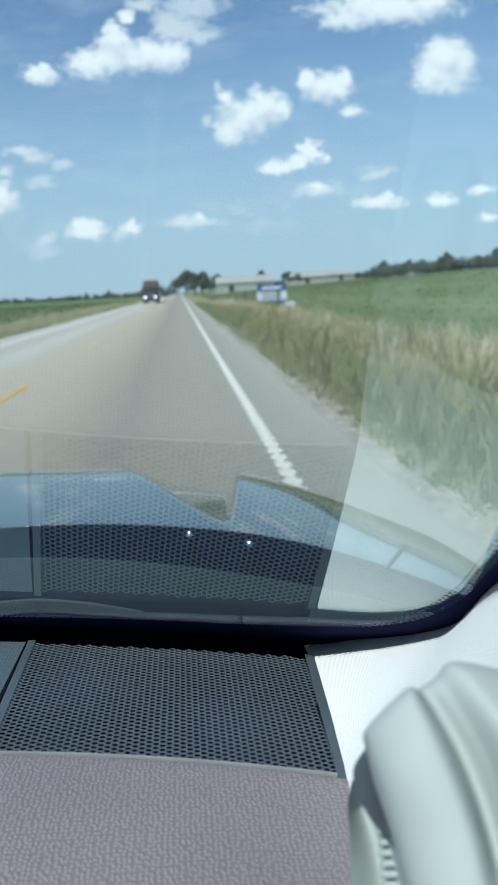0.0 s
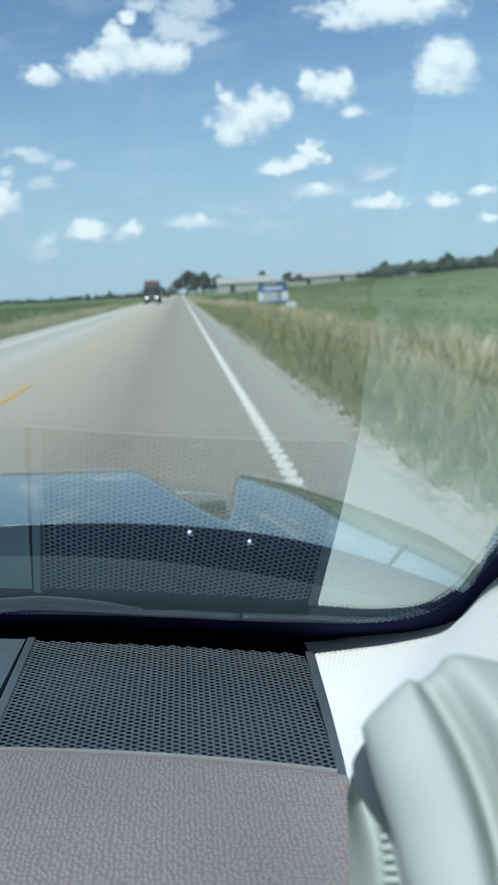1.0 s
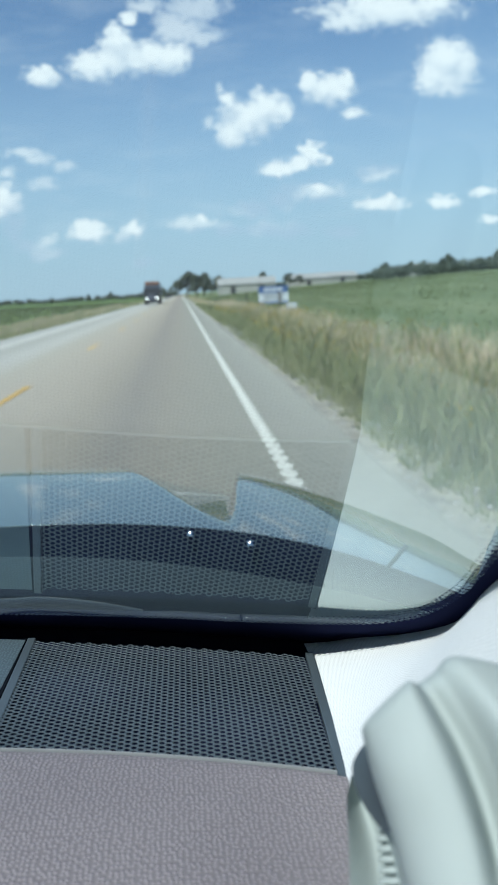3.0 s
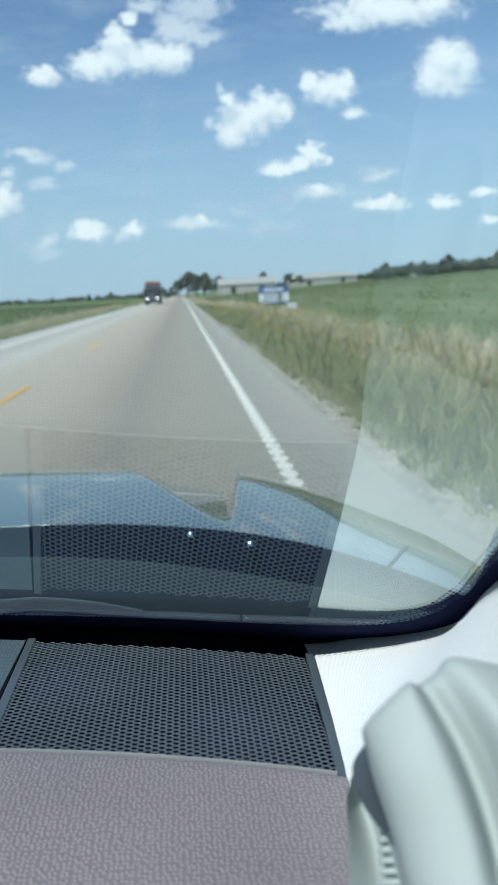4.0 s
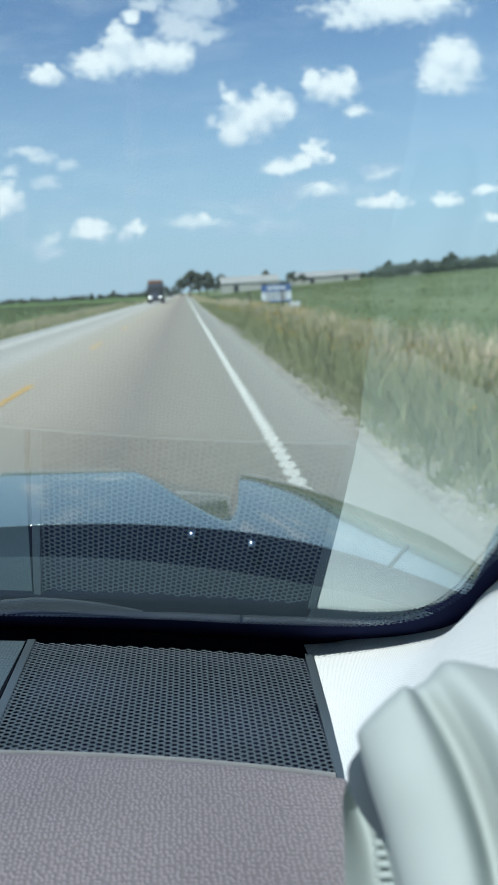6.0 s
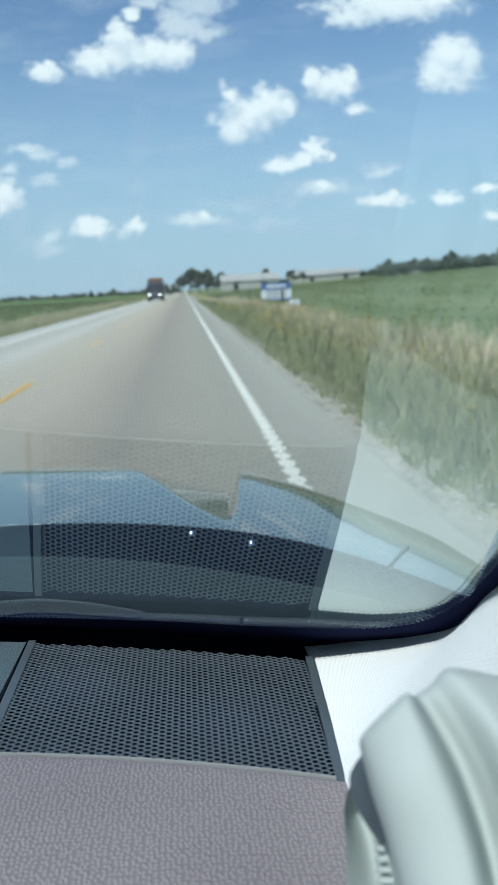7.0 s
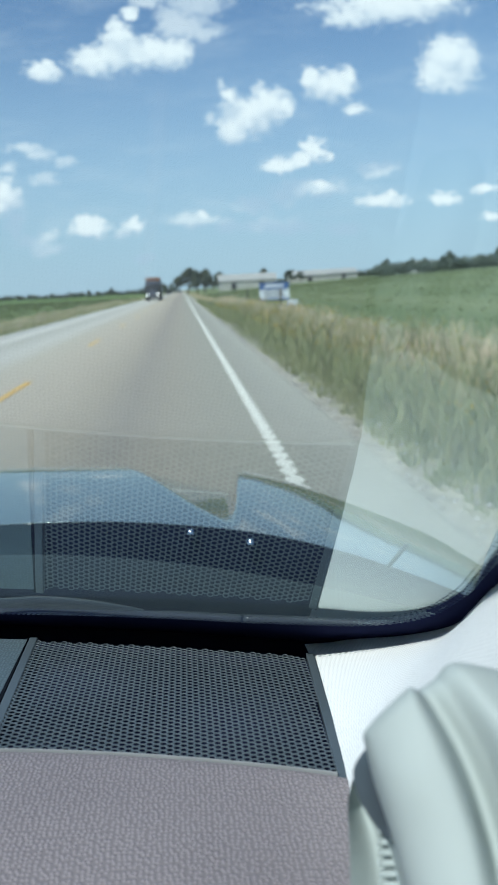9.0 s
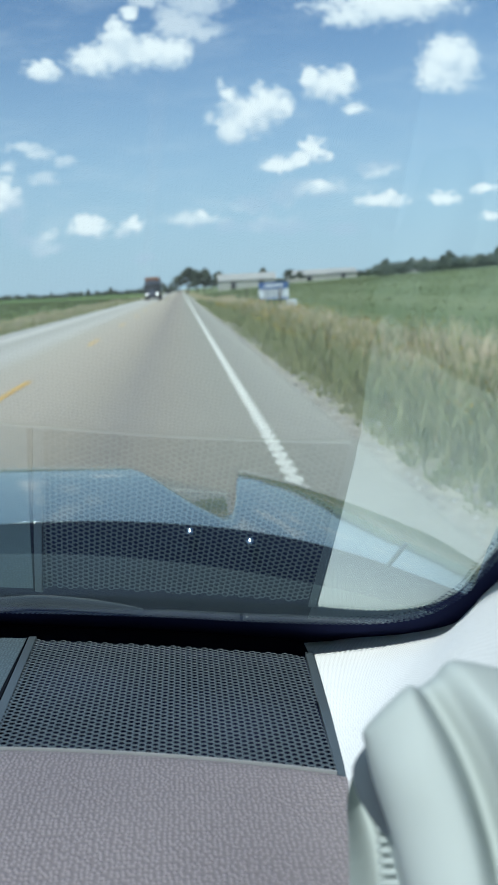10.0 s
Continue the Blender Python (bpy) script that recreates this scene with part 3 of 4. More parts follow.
def painted(name, x, w, y0, y1, mat, label, rumble=0.0):
    """A painted line with slightly ragged edges, a few millimetres proud of the road; a rumble strip scallops it."""
    n = max(2, min(160, int((min(y1, 120) - y0) / 0.5)))
    yy = list(np.linspace(y0, min(y1, 120), n)) + ([y1] if y1 > 120 else [])
    if rumble:
        yy = [-40, 2.0] + list(np.arange(2.0 + rumble / 6, 60, rumble / 6)) + [90, 130, 300, y1]
    vs = []
    for y in yy:
        wide = w
        if rumble and 2 < y < 60:
            w *= 1 - .75 * max(0.0, math.cos(2 * math.pi * y / rumble))
        a, b = random.uniform(-.008, .008), random.uniform(-.008, .008)
        vs += [(x - w / 2 + a, y, road_top(x) + .003), (x - w / 2 + a, y, road_top(x) + .007), (x + w / 2 + b, y, road_top(x) + .007), (x + w / 2 + b, y, road_top(x) + .003)]
        w = wide
    fs = [(4 * i + s, 4 * i + s + 1, 4 * i + s + 5, 4 * i + s + 4) for i in range(len(yy) - 1) for s in range(3)]
    return tagged(part(name, mesh_of(name, vs, fs, mat)), label, "road marking", kind="structure")


painted("edge_line", 0.78, 0.14, -40, ROAD_END, PAINT_WHITE, "white edge line painted over a rumble strip", 0.305)
painted("edge_line", -6.35, 0.14, -40, ROAD_END, PAINT_WHITE, "solid white painted edge line on the asphalt")
for i in range(26):
    y = -1.0 + 12.2 * i
    tagged(painted("centre_dash", -2.8, 0.12, y, y + 3.05, PAINT_YELLOW, "worn yellow painted centre dash on the asphalt"), group="centre dashes")
for name, xa, xb in (("shoulder", -7.8, -6.62),):
    vs = [(x, y, z) for y in ys for x, z in ((xa, -0.1), (xa + .1, -.030), (xb - .05, -.015), (xb + .002, -.012))]
    fs = [(4 * j + i, 4 * j + i + 1, 4 * j + i + 5, 4 * j + i + 4) for j in range(len(ys) - 1) for i in range(3)]
    tagged(part(name, mesh_of(name, vs, fs, GRAVEL)), "pale gravel shoulder along the road", "shoulder", kind="structure")


# ---- plants ----
def blades(name, n, xr, yr, height, width, mat, label, category, lean=0.35, seed=1, power=2.2, tall=None):
    """Many tapered blades, bent over, thinning out with distance along the road."""
    rng = np.random.default_rng(seed)
    x = rng.uniform(*xr, n)
    y = yr[0] + (yr[1] - yr[0]) * rng.uniform(0, 1, n) ** power
    # gather into tufts
    tx, ty = np.round(x / 0.4) * 0.4, np.round(y / 0.4) * 0.4
    jit = rng.uniform(0, 1, n) < 0.8
    x = np.where(jit, tx + rng.normal(0, .12, n) + .2 * np.sin(ty * 7.1), x)
    x = np.clip(x, *xr)
    y = np.where(jit, ty + rng.normal(0, .12, n) + .2 * np.sin(tx * 5.3), y)
    far = 1 + np.clip(y, 0, 400) / 30
    h = rng.uniform(*height, n) * (0.65 + 0.35 * np.sin(x * 1.7 + y * 0.43) * np.sin(y * 0.21 + 1))
    # each tuft has its own vigour
    vigour = np.abs(np.sin(tx * 12.9898 + ty * 78.233) * 43758.5453) % 1.0
    h *= np.where(jit, .45 + .95 * vigour, 1.0)
    if tall is not None:
        h *= tall(x)
    w = width * far * rng.uniform(.6, 1.4, n)
    a = rng.uniform(0, 2 * np.pi, n)
    b = rng.uniform(0, 2 * np.pi, n)
    l = h * rng.uniform(.1, 2 * lean, n)
    z = np.array([land(p, q) for p, q in zip(x, y)]) - .02
    cx, cy = np.cos(a) * w / 2, np.sin(a) * w / 2
    lx, ly = np.cos(b) * l, np.sin(b) * l
    v = np.empty((n, 5, 3))
    v[:, 0] = np.stack([x - cx, y - cy, z], 1)
    v[:, 1] = np.stack([x + cx, y + cy, z], 1)
    v[:, 2] = np.stack([x + cx * .8 + lx * .35, y + cy * .8 + ly * .35, z + h * .6], 1)
    v[:, 3] = np.stack([x - cx * .8 + lx * .35, y - cy * .8 + ly * .35, z + h * .6], 1)
    v[:, 4] = np.stack([x + lx, y + ly, z + h], 1)
    me = bpy.data.meshes.new(name)
    me.vertices.add(n * 5)
    me.vertices.foreach_set("co", v.reshape(-1))
    base = np.arange(n)[:, None] * 5
    loops = np.concatenate([base + [0, 1, 2, 3], base + [3, 2, 4]], 1).reshape(-1)
    me.loops.add(n * 7)
    me.loops.foreach_set("vertex_index", loops.astype(np.int32))
    me.polygons.add(n * 2)
    starts = (np.arange(n)[:, None] * 7 + [0, 4]).reshape(-1)
    me.polygons.foreach_set("loop_start", starts.astype(np.int32))
    me.materials.append(mat)
    me.update(calc_edges=True)
    me.validate()
    return tagged(part(name, me), label, category, kind="stuff")


blades("verge_grass", 46000, (1.85, 4.6), (2.5, 110), (.2, .6), .012, GRASS, "green roadside grass, uneven and bent", "grass", seed=2, tall=lambda x: .25 + .75 * np.clip((x - 1.6) / 1.2, 0, 1))
blades("dry_verge_grass", 36000, (2.5, 6.4), (2.5, 110), (.35, .85), .012, DRY, "tall dry straw-coloured grass on the verge", "grass", seed=3, tall=lambda x: .35 + .65 * np.clip((x - 2.8) / 1.4, 0, 1))
blades("shoulder_grass", 9000, (1.95, 3.4), (2.5, 16), (.12, .42), .007, GRASS, "short green grass breaking over the gravel edge", "grass", seed=12, power=1.3, tall=lambda x: .3 + .7 * np.clip((x - 1.7) / 1.0, 0, 1))
blades("tall_weeds", 12000, (2.3, 5.6), (2.5, 70), (.4, .95), .020, GRASS, "tufts of tall green weeds on the verge", "weeds", seed=4)


def flower_heads(name, n, xr, yr, size, seed):
    """Small open heads of crossed petals standing among the grass tops."""
    rng = np.random.default_rng(seed)
    bx, by = rng.uniform(*xr, 60), yr[0] + (yr[1] - yr[0]) * rng.uniform(0, 1, 60) ** 1.6
    which = rng.integers(0, 60, n)
    vs, fs = [], []
    for i in range(n):
        x, y = min(max(bx[which[i]] + rng.normal(0, .5), xr[0]), xr[1]), by[which[i]] + rng.normal(0, 1.2)
        z, r = land(x, y) + rng.uniform(.32, .62), size * rng.uniform(.6, 1.3) * (1 + max(0, y) / 40)
        for a in (rng.uniform(0, 3), rng.uniform(0, 3)):
            dx, dy = math.cos(a) * r, math.sin(a) * r
            o = len(vs)
            vs += [(x - dx, y - dy, z), (x + dy * .4, y - dx * .4, z - r * .5), (x + dx, y + dy, z), (x - dy * .4, y + dx * .4, z + r * .6)]
            fs.append((o, o + 1, o + 2, o + 3))
    return tagged(part(name, mesh_of(name, vs, fs, FLOWER)), "clumps of small yellow wildflowers in the verge", "flowers", kind="stuff")


flower_heads("yellow_flowers", 1500, (2.7, 6.4), (4, 70), .022, 5)
blades("field_crop", 70000, (6.0, 60), (4, 240), (.06, .16), .03, CROP, "low green crop covering the field", "crop", seed=6, power=1.7)
blades("far_verge_grass", 22000, (-13, -7.6), (12, 170), (.2, .6), .012, GRASS, "green roadside grass across the road", "grass", seed=7, power=1.7)
blades("far_dry_grass", 16000, (-14, -8.2), (12, 170), (.3, .7), .012, DRY, "dry straw-coloured grass across the road", "grass", seed=8, power=1.7)
blades("far_field_crop", 22000, (-80, -14), (20, 260), (.2, .5), .04, CROP, "low green crop in the flat field", "crop", seed=9, power=1.5)


def gravel(name, n, xr, yr, seed):
    """Loose stones, each a squashed uneven octahedron half sunk into the edge of the shoulder."""
    rng = np.random.default_rng(seed)
    vs, fs = [], []
    for i in range(n):
        x, y = rng.uniform(*xr), yr[0] + (yr[1] - yr[0]) * rng.uniform() ** 1.7
        r = rng.uniform(.008, .03) * (1 + y / 30)
        z, o, a = land(x, y) + r * .25, len(vs), rng.uniform(0, 1.57)
        k = rng.uniform(.7, 1.3, 6) * r
        c, q = math.cos(a), math.sin(a)
        vs += [(x + c * k[0], y + q * k[0], z), (x - q * k[1], y + c * k[1], z), (x - c * k[2], y - q * k[2], z), (x + q * k[3], y - c * k[3], z), (x, y, z + k[4] * .7), (x, y, z - k[5] * .7)]
        fs += [(o + j, o + (j + 1) % 4, o + 4) for j in range(4)] + [(o + (j + 1) % 4, o + j, o + 5) for j in range(4)]
    return tagged(part(name, mesh_of(name, vs, fs, STONE)), "loose grey and pale gravel beside the asphalt", "gravel", kind="stuff")


gravel("loose_gravel", 1800, (1.60, 2.45), (2.5, 40), 41)
# the verges run on beside and behind the car
blades("near_verge_grass", 9000, (1.62, 5.0), (-25, 2.5), (.15, .5), .012, GRASS, "green roadside grass beside the car", "grass", seed=31, power=1.0)
blades("near_dry_grass", 6000, (2.4, 6.2), (-25, 2.5), (.3, .7), .012, DRY, "dry straw-coloured grass beside the car", "grass", seed=32, power=1.0)
blades("near_field_crop", 8000, (6.0, 30), (-25, 4), (.06, .16), .03, CROP, "low green crop beside the verge", "crop", seed=33, power=1.0)
blades("opposite_verge_grass", 8000, (-13, -7.8), (-25, 12), (.2, .6), .014, GRASS, "green grass across the road", "grass", seed=34, power=1.0)


def leaf_mesh(name, centres, radii, n, size, seed):
    """A crown of n small leaf sprays round the given clump centres."""
    rng = np.random.default_rng(seed)
    which = rng.integers(0, len(centres), n)
    d = rng.normal(0, 1, (n, 3))
    d /= np.linalg.norm(d, axis=1)[:, None]
    r = np.array(radii)[which] * rng.uniform(.55, 1.12, n)
    p = np.array(centres)[which] + d * r[:, None] * [1, 1, .8]
    u = np.cross(d, rng.normal(0, 1, (n, 3)))
    u /= np.linalg.norm(u, axis=1)[:, None]
    w = np.cross(d + .6 * rng.normal(0, 1, (n, 3)), u)
    w /= np.linalg.norm(w, axis=1)[:, None]
    s = size * rng.uniform(.5, 1.4, n)[:, None]
    v = np.stack([p - u * s, p - w * s * .6, p + u * s, p + w * s * .6], 1).reshape(-1, 3)
    f = (np.arange(n)[:, None] * 4 + [0, 1, 2, 3])
    return mesh_of(name, v, f.tolist(), LEAF)


def tree(height, width, seed, label, at):
    rng = random.Random(seed)
    t = thing("tree", label, "tree", at)
    trunk_top = height * .45
    bm = tube((0, 0, -.2), (rng.uniform(-.2, .2), 0, trunk_top), height * .03, height * .015, BARK, 9)[0]
    centres, radii = [], []
    for i in range(13):
        a, q = rng.uniform(0, 6.28), rng.uniform(0, 1) ** .6
        z = height * rng.uniform(.30, .86)
        wide = width * .5 * (1 - .75 * max(0, (z / height - .55) / .45)) * .72
        c = (math.cos(a) * wide * q, math.sin(a) * wide * q, z)
        centres.append(c)
        radii.append(height * rng.uniform(.10, .17))
        if i < 7:
            lm = tube((0, 0, trunk_top * rng.uniform(.6, 1)), c, height * .011, height * .004, BARK, 6)[0]
            tmp = bpy.data.meshes.new("limb")
            lm.to_mesh(tmp)
            lm.free()
            bm.from_mesh(tmp)
            bpy.data.meshes.remove(tmp)
    part("trunk", (bm, BARK, True), t)
    part("crown", leaf_mesh("crown", centres, radii, 3600, height * .036, seed), t, "dark green leafy crown")
    return t


def on_land(x, y, turn=0.0, scale=1.0):
    return pose(x, y, land(x, y), 0, 0, turn) @ Matrix.Diagonal((scale, scale, scale, 1))


def placed(ob, x, y, turn, scale):
    m = copy_thing(ob, pose(x, y, land(x, y), 0, 0, turn))
    m.scale = (scale, scale, scale)
    return m


oak = tree(11.0, 10.0, 11, "dark green broadleaf tree beside the farm buildings", on_land(2.6, 330))
elm = tree(9.2, 10.5, 12, "rounded dark green tree by the road's far end", on_land(6.5, 324))
ash = tree(7.0, 6.5, 13, "dark green tree standing over the crop field", on_land(31, 305))
bushy = tree(5.5, 8.0, 14, "low spreading dark green tree on the hedge line", on_land(41, 300))
for ob in (oak, elm, ash, bushy):
    tagged(ob, group="farm trees")
for src, x, y, turn, s in ((oak, 9.5, 330, 80, .9), (elm, 13, 350, 40, .8), (oak, 17, 345, 150, .75), (bushy, 20, 342, 20, 1.0), (bushy, 26, 330, 120, .8),
                           (bushy, 46, 310, 75, .8), (oak, -.8, 420, 200, .8), (elm, -6, 520, 10, .7), (ash, -11, 560, 60, .7), (oak, -9.5, 430, 300, .55)):
    placed(src, x, y, turn, s)
# the wood along the rise
for i in range(22):
    x = 61 + 2.1 * i + random.uniform(-1, 1)
    placed((bushy, elm, ash)[i % 3], x, 235 + random.uniform(-10, 14) - .5 * i, random.uniform(0, 360), random.uniform(.48, .64))
# lone trees over the flat field
for src, x, y, s in ((ash, -49, 430, .62), (bushy, -62, 470, .6), (elm, -38, 440, .55), (bushy, -31, 470, .6), (ash, -25, 520, .55), (bushy, -80, 480, .55)):
    placed(src, x, y, random.uniform(0, 360), s)
edge_r = [(58 + 1.5 * i, 232 + random.uniform(-4, 8) - .3 * i, land(58 + 1.5 * i, 232) + 1.2 + random.uniform(-.4, .8)) for i in range(36)]
tagged(part("wood_edge", leaf_mesh("wood_edge", edge_r, [2.3] * len(edge_r), 14000, .34, 23)), "dark green thicket along the edge of the wood", "thicket", kind="stuff")
hedge_c = [(-180 + 3.2 * i + random.uniform(-1.5, 1.5), 640 + random.uniform(-12, 12), 1.0 + random.uniform(-.9, 1.3)) for i in range(56)]
tagged(part("far_woods", leaf_mesh("far_woods", hedge_c, [2.5] * len(hedge_c), 9000, .6, 21)), "low dark line of far woods on the horizon", "woods", kind="stuff")
hedge_r = [(24 + 4.2 * i + random.uniform(-2, 2), 420 + random.uniform(-8, 8), land(24 + 4.2 * i, 420) + 1.0 + random.uniform(-.4, .6)) for i in range(34)]
tagged(part("far_hedge", leaf_mesh("far_hedge", hedge_r, [2.6] * len(hedge_r), 8000, .6, 22)), "dark green hedge behind the rising field", "hedge", kind="stuff")


# ---- farm buildings ----
def barn(at, length, depth, wall_h, roof_h, doors, label):
    b = thing("barn", label, "barn", at, group="farm buildings")
    l, d = length / 2, depth / 2
    part("wall", box(-l, l, -d, d, -.6, wall_h, BARN_WALL, .05), b)
    vs = [(-l - .4, -d - .4, wall_h), (l + .4, -d - .4, wall_h), (l + .4, 0, wall_h + roof_h), (-l - .4, 0, wall_h + roof_h), (-l - .4, d + .4, wall_h), (l + .4, d + .4, wall_h)]
    vs += [(x, y, z - .15) for x, y, z in vs]
    fs = [(0, 1, 2, 3), (3, 2, 5, 4), (7, 6, 9, 8), (8, 9, 10, 11), (0, 6, 7, 1), (4, 5, 11, 10), (0, 3, 9, 6), (3, 4, 10, 9), (1, 7, 8, 2), (2, 8, 11, 5)]
    part("roof", mesh_of("roof", vs, fs, BARN_ROOF), b, "pale ribbed metal roof")
    for i in range(doors):
        x = -l + length * (i + .5) / doors
        part("door", box(x - .9, x + .9, -d - .06, -d + .02, -.3, wall_h * .72, DARK_OPENING, .02), b, "dark open bay")
    return b


barn(on_land(24.5, 300), 21, 9, 3.0, 2.4, 2, "long low white barn with a pale metal roof")
barn(on_land(50.5, 318), 16, 8, 2.6, 2.0, 1, "low cream barn beyond the crop field")
barn(on_land(66, 330, 8), 12, 7, 2.4, 1.8, 1, "small white shed with a bright metal roof")
barn(on_land(80, 262, 10), 10, 6, 2.2, 1.6, 1, "grey shed half hidden among the trees")

# ---- roadside things ----
sign = thing("roadside_sign", "blue and white board sign on two posts beside the field", "sign", on_land(7.6, 66, -6))
part("board", box(-1.22, 1.22, -.03, .03, .35, 1.75, SIGN_WHITE, .01), sign, "white board")
part("header", box(-1.22, 1.22, -.045, -.032, 1.22, 1.75, SIGN_BLUE, 0), sign, "blue header band")
part("footer", box(-1.22, 1.22, -.045, -.032, .35, .50, SIGN_BLUE, 0), sign, "blue lower band")
part("title_bar", box(-.8, .8, -.054, -.047, 1.40, 1.58, SIGN_WHITE, 0), sign, "white bar of lettering")
for z, w in ((1.08, .95), (.88, .8), (.68, .9)):
    part("text_bar", box(-w, w, -.04, -.032, z - .04, z + .04, TRUCK_SIDE, 0), sign)
for x in (-1.0, 1.0):
    part("post", box(x - .05, x + .05, .032, .132, -.8, 1.7, WOOD_POST, .01), sign)


def fence_post(x, y, h):
    p = thing("fence_post", "dark weathered wooden post in the grass", "post", on_land(x, y), group="fence posts")
    part("shaft", tube((0, 0, -.3), (.03, 0, h), .085, .075, WOOD_POST, 10), p)
    part("cap", tube((.03, 0, h), (.03, 0, h + .04), .075, .04, WOOD_POST, 10), p)


fence_post(7.6, 62, 1.3)
fence_post(7.8, 96, 1.3)
box_mark = thing("utility_box", "small white utility box on a short stake", "utility box", on_land(6.6, 48))
part("stake", box(-.04, .04, -.04, .04, -.3, .35, WOOD_POST, .005), box_mark)
part("casing", box(-.3, .3, -.15, .15, .3, .68, SIGN_WHITE, .03), box_mark, "white casing")


def wheel_parts(parent, x, y, r, w):
    prof = [(-.5, .62), (-.5, .9), (-.42, .98), (-.2, 1.0), (.2, 1.0), (.42, .98), (.5, .9), (.5, .62)]
    n = 28
    vs = [(w * a, r * b * math.cos(2 * math.pi * i / n), r * b * math.sin(2 * math.pi * i / n)) for i in range(n) for a, b in prof]
    m = len(prof)
    fs = [(i * m + j, i * m + (j + 1) % m, ((i + 1) % n) * m + (j + 1) % m, ((i + 1) % n) * m + j) for i in range(n) for j in range(m)]
    ty = part("wheel", mesh_of("wheel", vs, fs, TYRE, True), parent, "black rubber tyre", pose(x, y, r))
    part("rim", tube((-w * .4, 0, 0), (w * .4, 0, 0), r * .63, r * .63, CHROME, 24), ty, "silver rim")


def oncoming_truck(at):
    t = thing("truck", "dark lorry with lit headlights and a rusty load", "truck", at)
    part("cab", box(-1.2, 1.2, -1.2, .9, .65, 2.7, TRUCK_DARK, .12), t)
    part("hood", box(-.95, .95, -2.5, -1.1, .6, 1.75, TRUCK_DARK, .16), t)
    part("grille", box(-.6, .6, -2.56, -2.49, .75, 1.6, TRUCK_SIDE, .03), t, "dark grille")
    part("windscreen", box(-1.0, 1.0, -1.23, -1.18, 1.85, 2.5, DARK_OPENING, .02), t, "dark windscreen")
    part("bumper", box(-1.2, 1.2, -2.68, -2.45, .35, .68, TRUCK_DARK, .05), t)
    for x in (-.82, .82):
        part("headlight", tube((x, -2.6, 1.0), (x, -2.5, 1.0), .13, .15, LAMP, 16), t, "lit white headlight")
        part("mirror", box(x * 1.62 - .12, x * 1.62 + .12, -1.1, -1.0, 1.7, 2.4, TRUCK_DARK, .03), t)
    part("trailer", box(-1.25, 1.25, 1.0, 12.5, 1.1, 3.2, TRUCK_SIDE, .06), t, "dull grey trailer body")
    part("load", box(-1.15, 1.15, .95, 12.3, 3.1, 3.75, TRUCK_LOAD, .18), t, "rusty orange load above the trailer walls")
    part("chassis", box(-.5, .5, -2.2, 12.0, .55, 1.1, TRUCK_DARK, .03), t)
    for y in (-1.8, 2.2, 10.0, 11.3):
        for x in (-1.05, 1.05):
            wheel_parts(t, x, y, .5, .32)


oncoming_truck(pose(-4.7, 133, road_top(-4.7)))


def far_car(at):
    t = thing("far_car", "small dark saloon car far off in the other lane", "car", at)
    part("body", box(-.9, .9, -2.2, 2.2, .3, .85, TRUCK_DARK, .12), t)
    part("cabin", box(-.75, .75, -1.2, 1.5, .8, 1.42, DARK_OPENING, .2), t, "dark glazed cabin")
    for x in (-.6, .6):
        part("headlight", tube((x, -2.26, .65), (x, -2.15, .65), .09, .1, SIGN_WHITE, 12), t, "pale headlight")
    for y in (-1.35, 1.35):
        for x in (-.78, .78):
            wheel_parts(t, x, y, .32, .2)


far_car(pose(-4.7, 290, road_top(-4.7)))

# ---- the car round the camera ----
MID = -0.475                         # the car's middle line
car = thing("car", "dark car with brown leather dash, seen from its passenger seat", "car", pose(MID, 0, 0))


def dash_z(x, y):
    return EYE - 0.2293 - 0.082 * x - 0.046 * y


def glass_y(x, z):
    """The windshield: raked, and swept back towards the sides."""
    return 0.562 - 1.579 * (z - 1.25) - 0.298 * x - 0.314 * x * x


def glass_on_dash(x):
    """How far forward the dash top reaches before it meets the glass."""
    y = .5
    for _ in range(20):
        y = glass_y(x, dash_z(x, y))
    return y


def near_edge(x):
    return 0.380 - 0.2 * x - 0.6 * x * x if x > -0.17 else 0.3966 + (x + .17) * -.05


HERE = Matrix.Translation((-MID, 0, 0))     # parts are given in the place's own metres


def carpart(name, me, parent=None, label=""):
    if parent is None:
        return part(name, me, car, label, HERE)
    return part(name, me, parent, label)


# windshield: an inner and an outer face joined at the rim, with the black printed edge inside it
EDGE = [(-.475, 1.289), (-.30, 1.283), (-.15, 1.2785), (-.026, 1.2745), (.026, 1.2722), (.089, 1.277), (.119, 1.290), (.131, 1.311), (.132, 1.342), (.128, 1.364), (.123, 1.388), (.092, 1.55), (.040, 1.80)]


def edge_curve(f):
    i = min(int(f), len(EDGE) - 2)
    t = f - i
    a, b, c, d = (EDGE[max(0, min(len(EDGE) - 1, i + k))] for k in (-1, 0, 1, 2))
    return tuple(.5 * (2 * b[k] + (c[k] - a[k]) * t + (2 * a[k] - 5 * b[k] + 4 * c[k] - d[k]) * t * t + (3 * b[k] - a[k] - 3 * c[k] + d[k]) * t ** 3) for k in (0, 1))


EDGE_F = np.linspace(0, len(EDGE) - 1, 600)
EDGE_P = np.array([edge_curve(f) for f in EDGE_F])
EDGE_S = np.concatenate([[0], np.cumsum(np.hypot(*np.diff(EDGE_P, axis=0).T))])
EDGE_S /= EDGE_S[-1]


def edge_at(s):
    """A point of the printed edge's inner line, with s from 0 at the middle of the car to 1 at the roof."""
    return edge_curve(float(np.interp(s, EDGE_S, EDGE_F)))


def glass_right(z):
    return .172 if z < 1.34 else .172 - .20 * (z - 1.34)


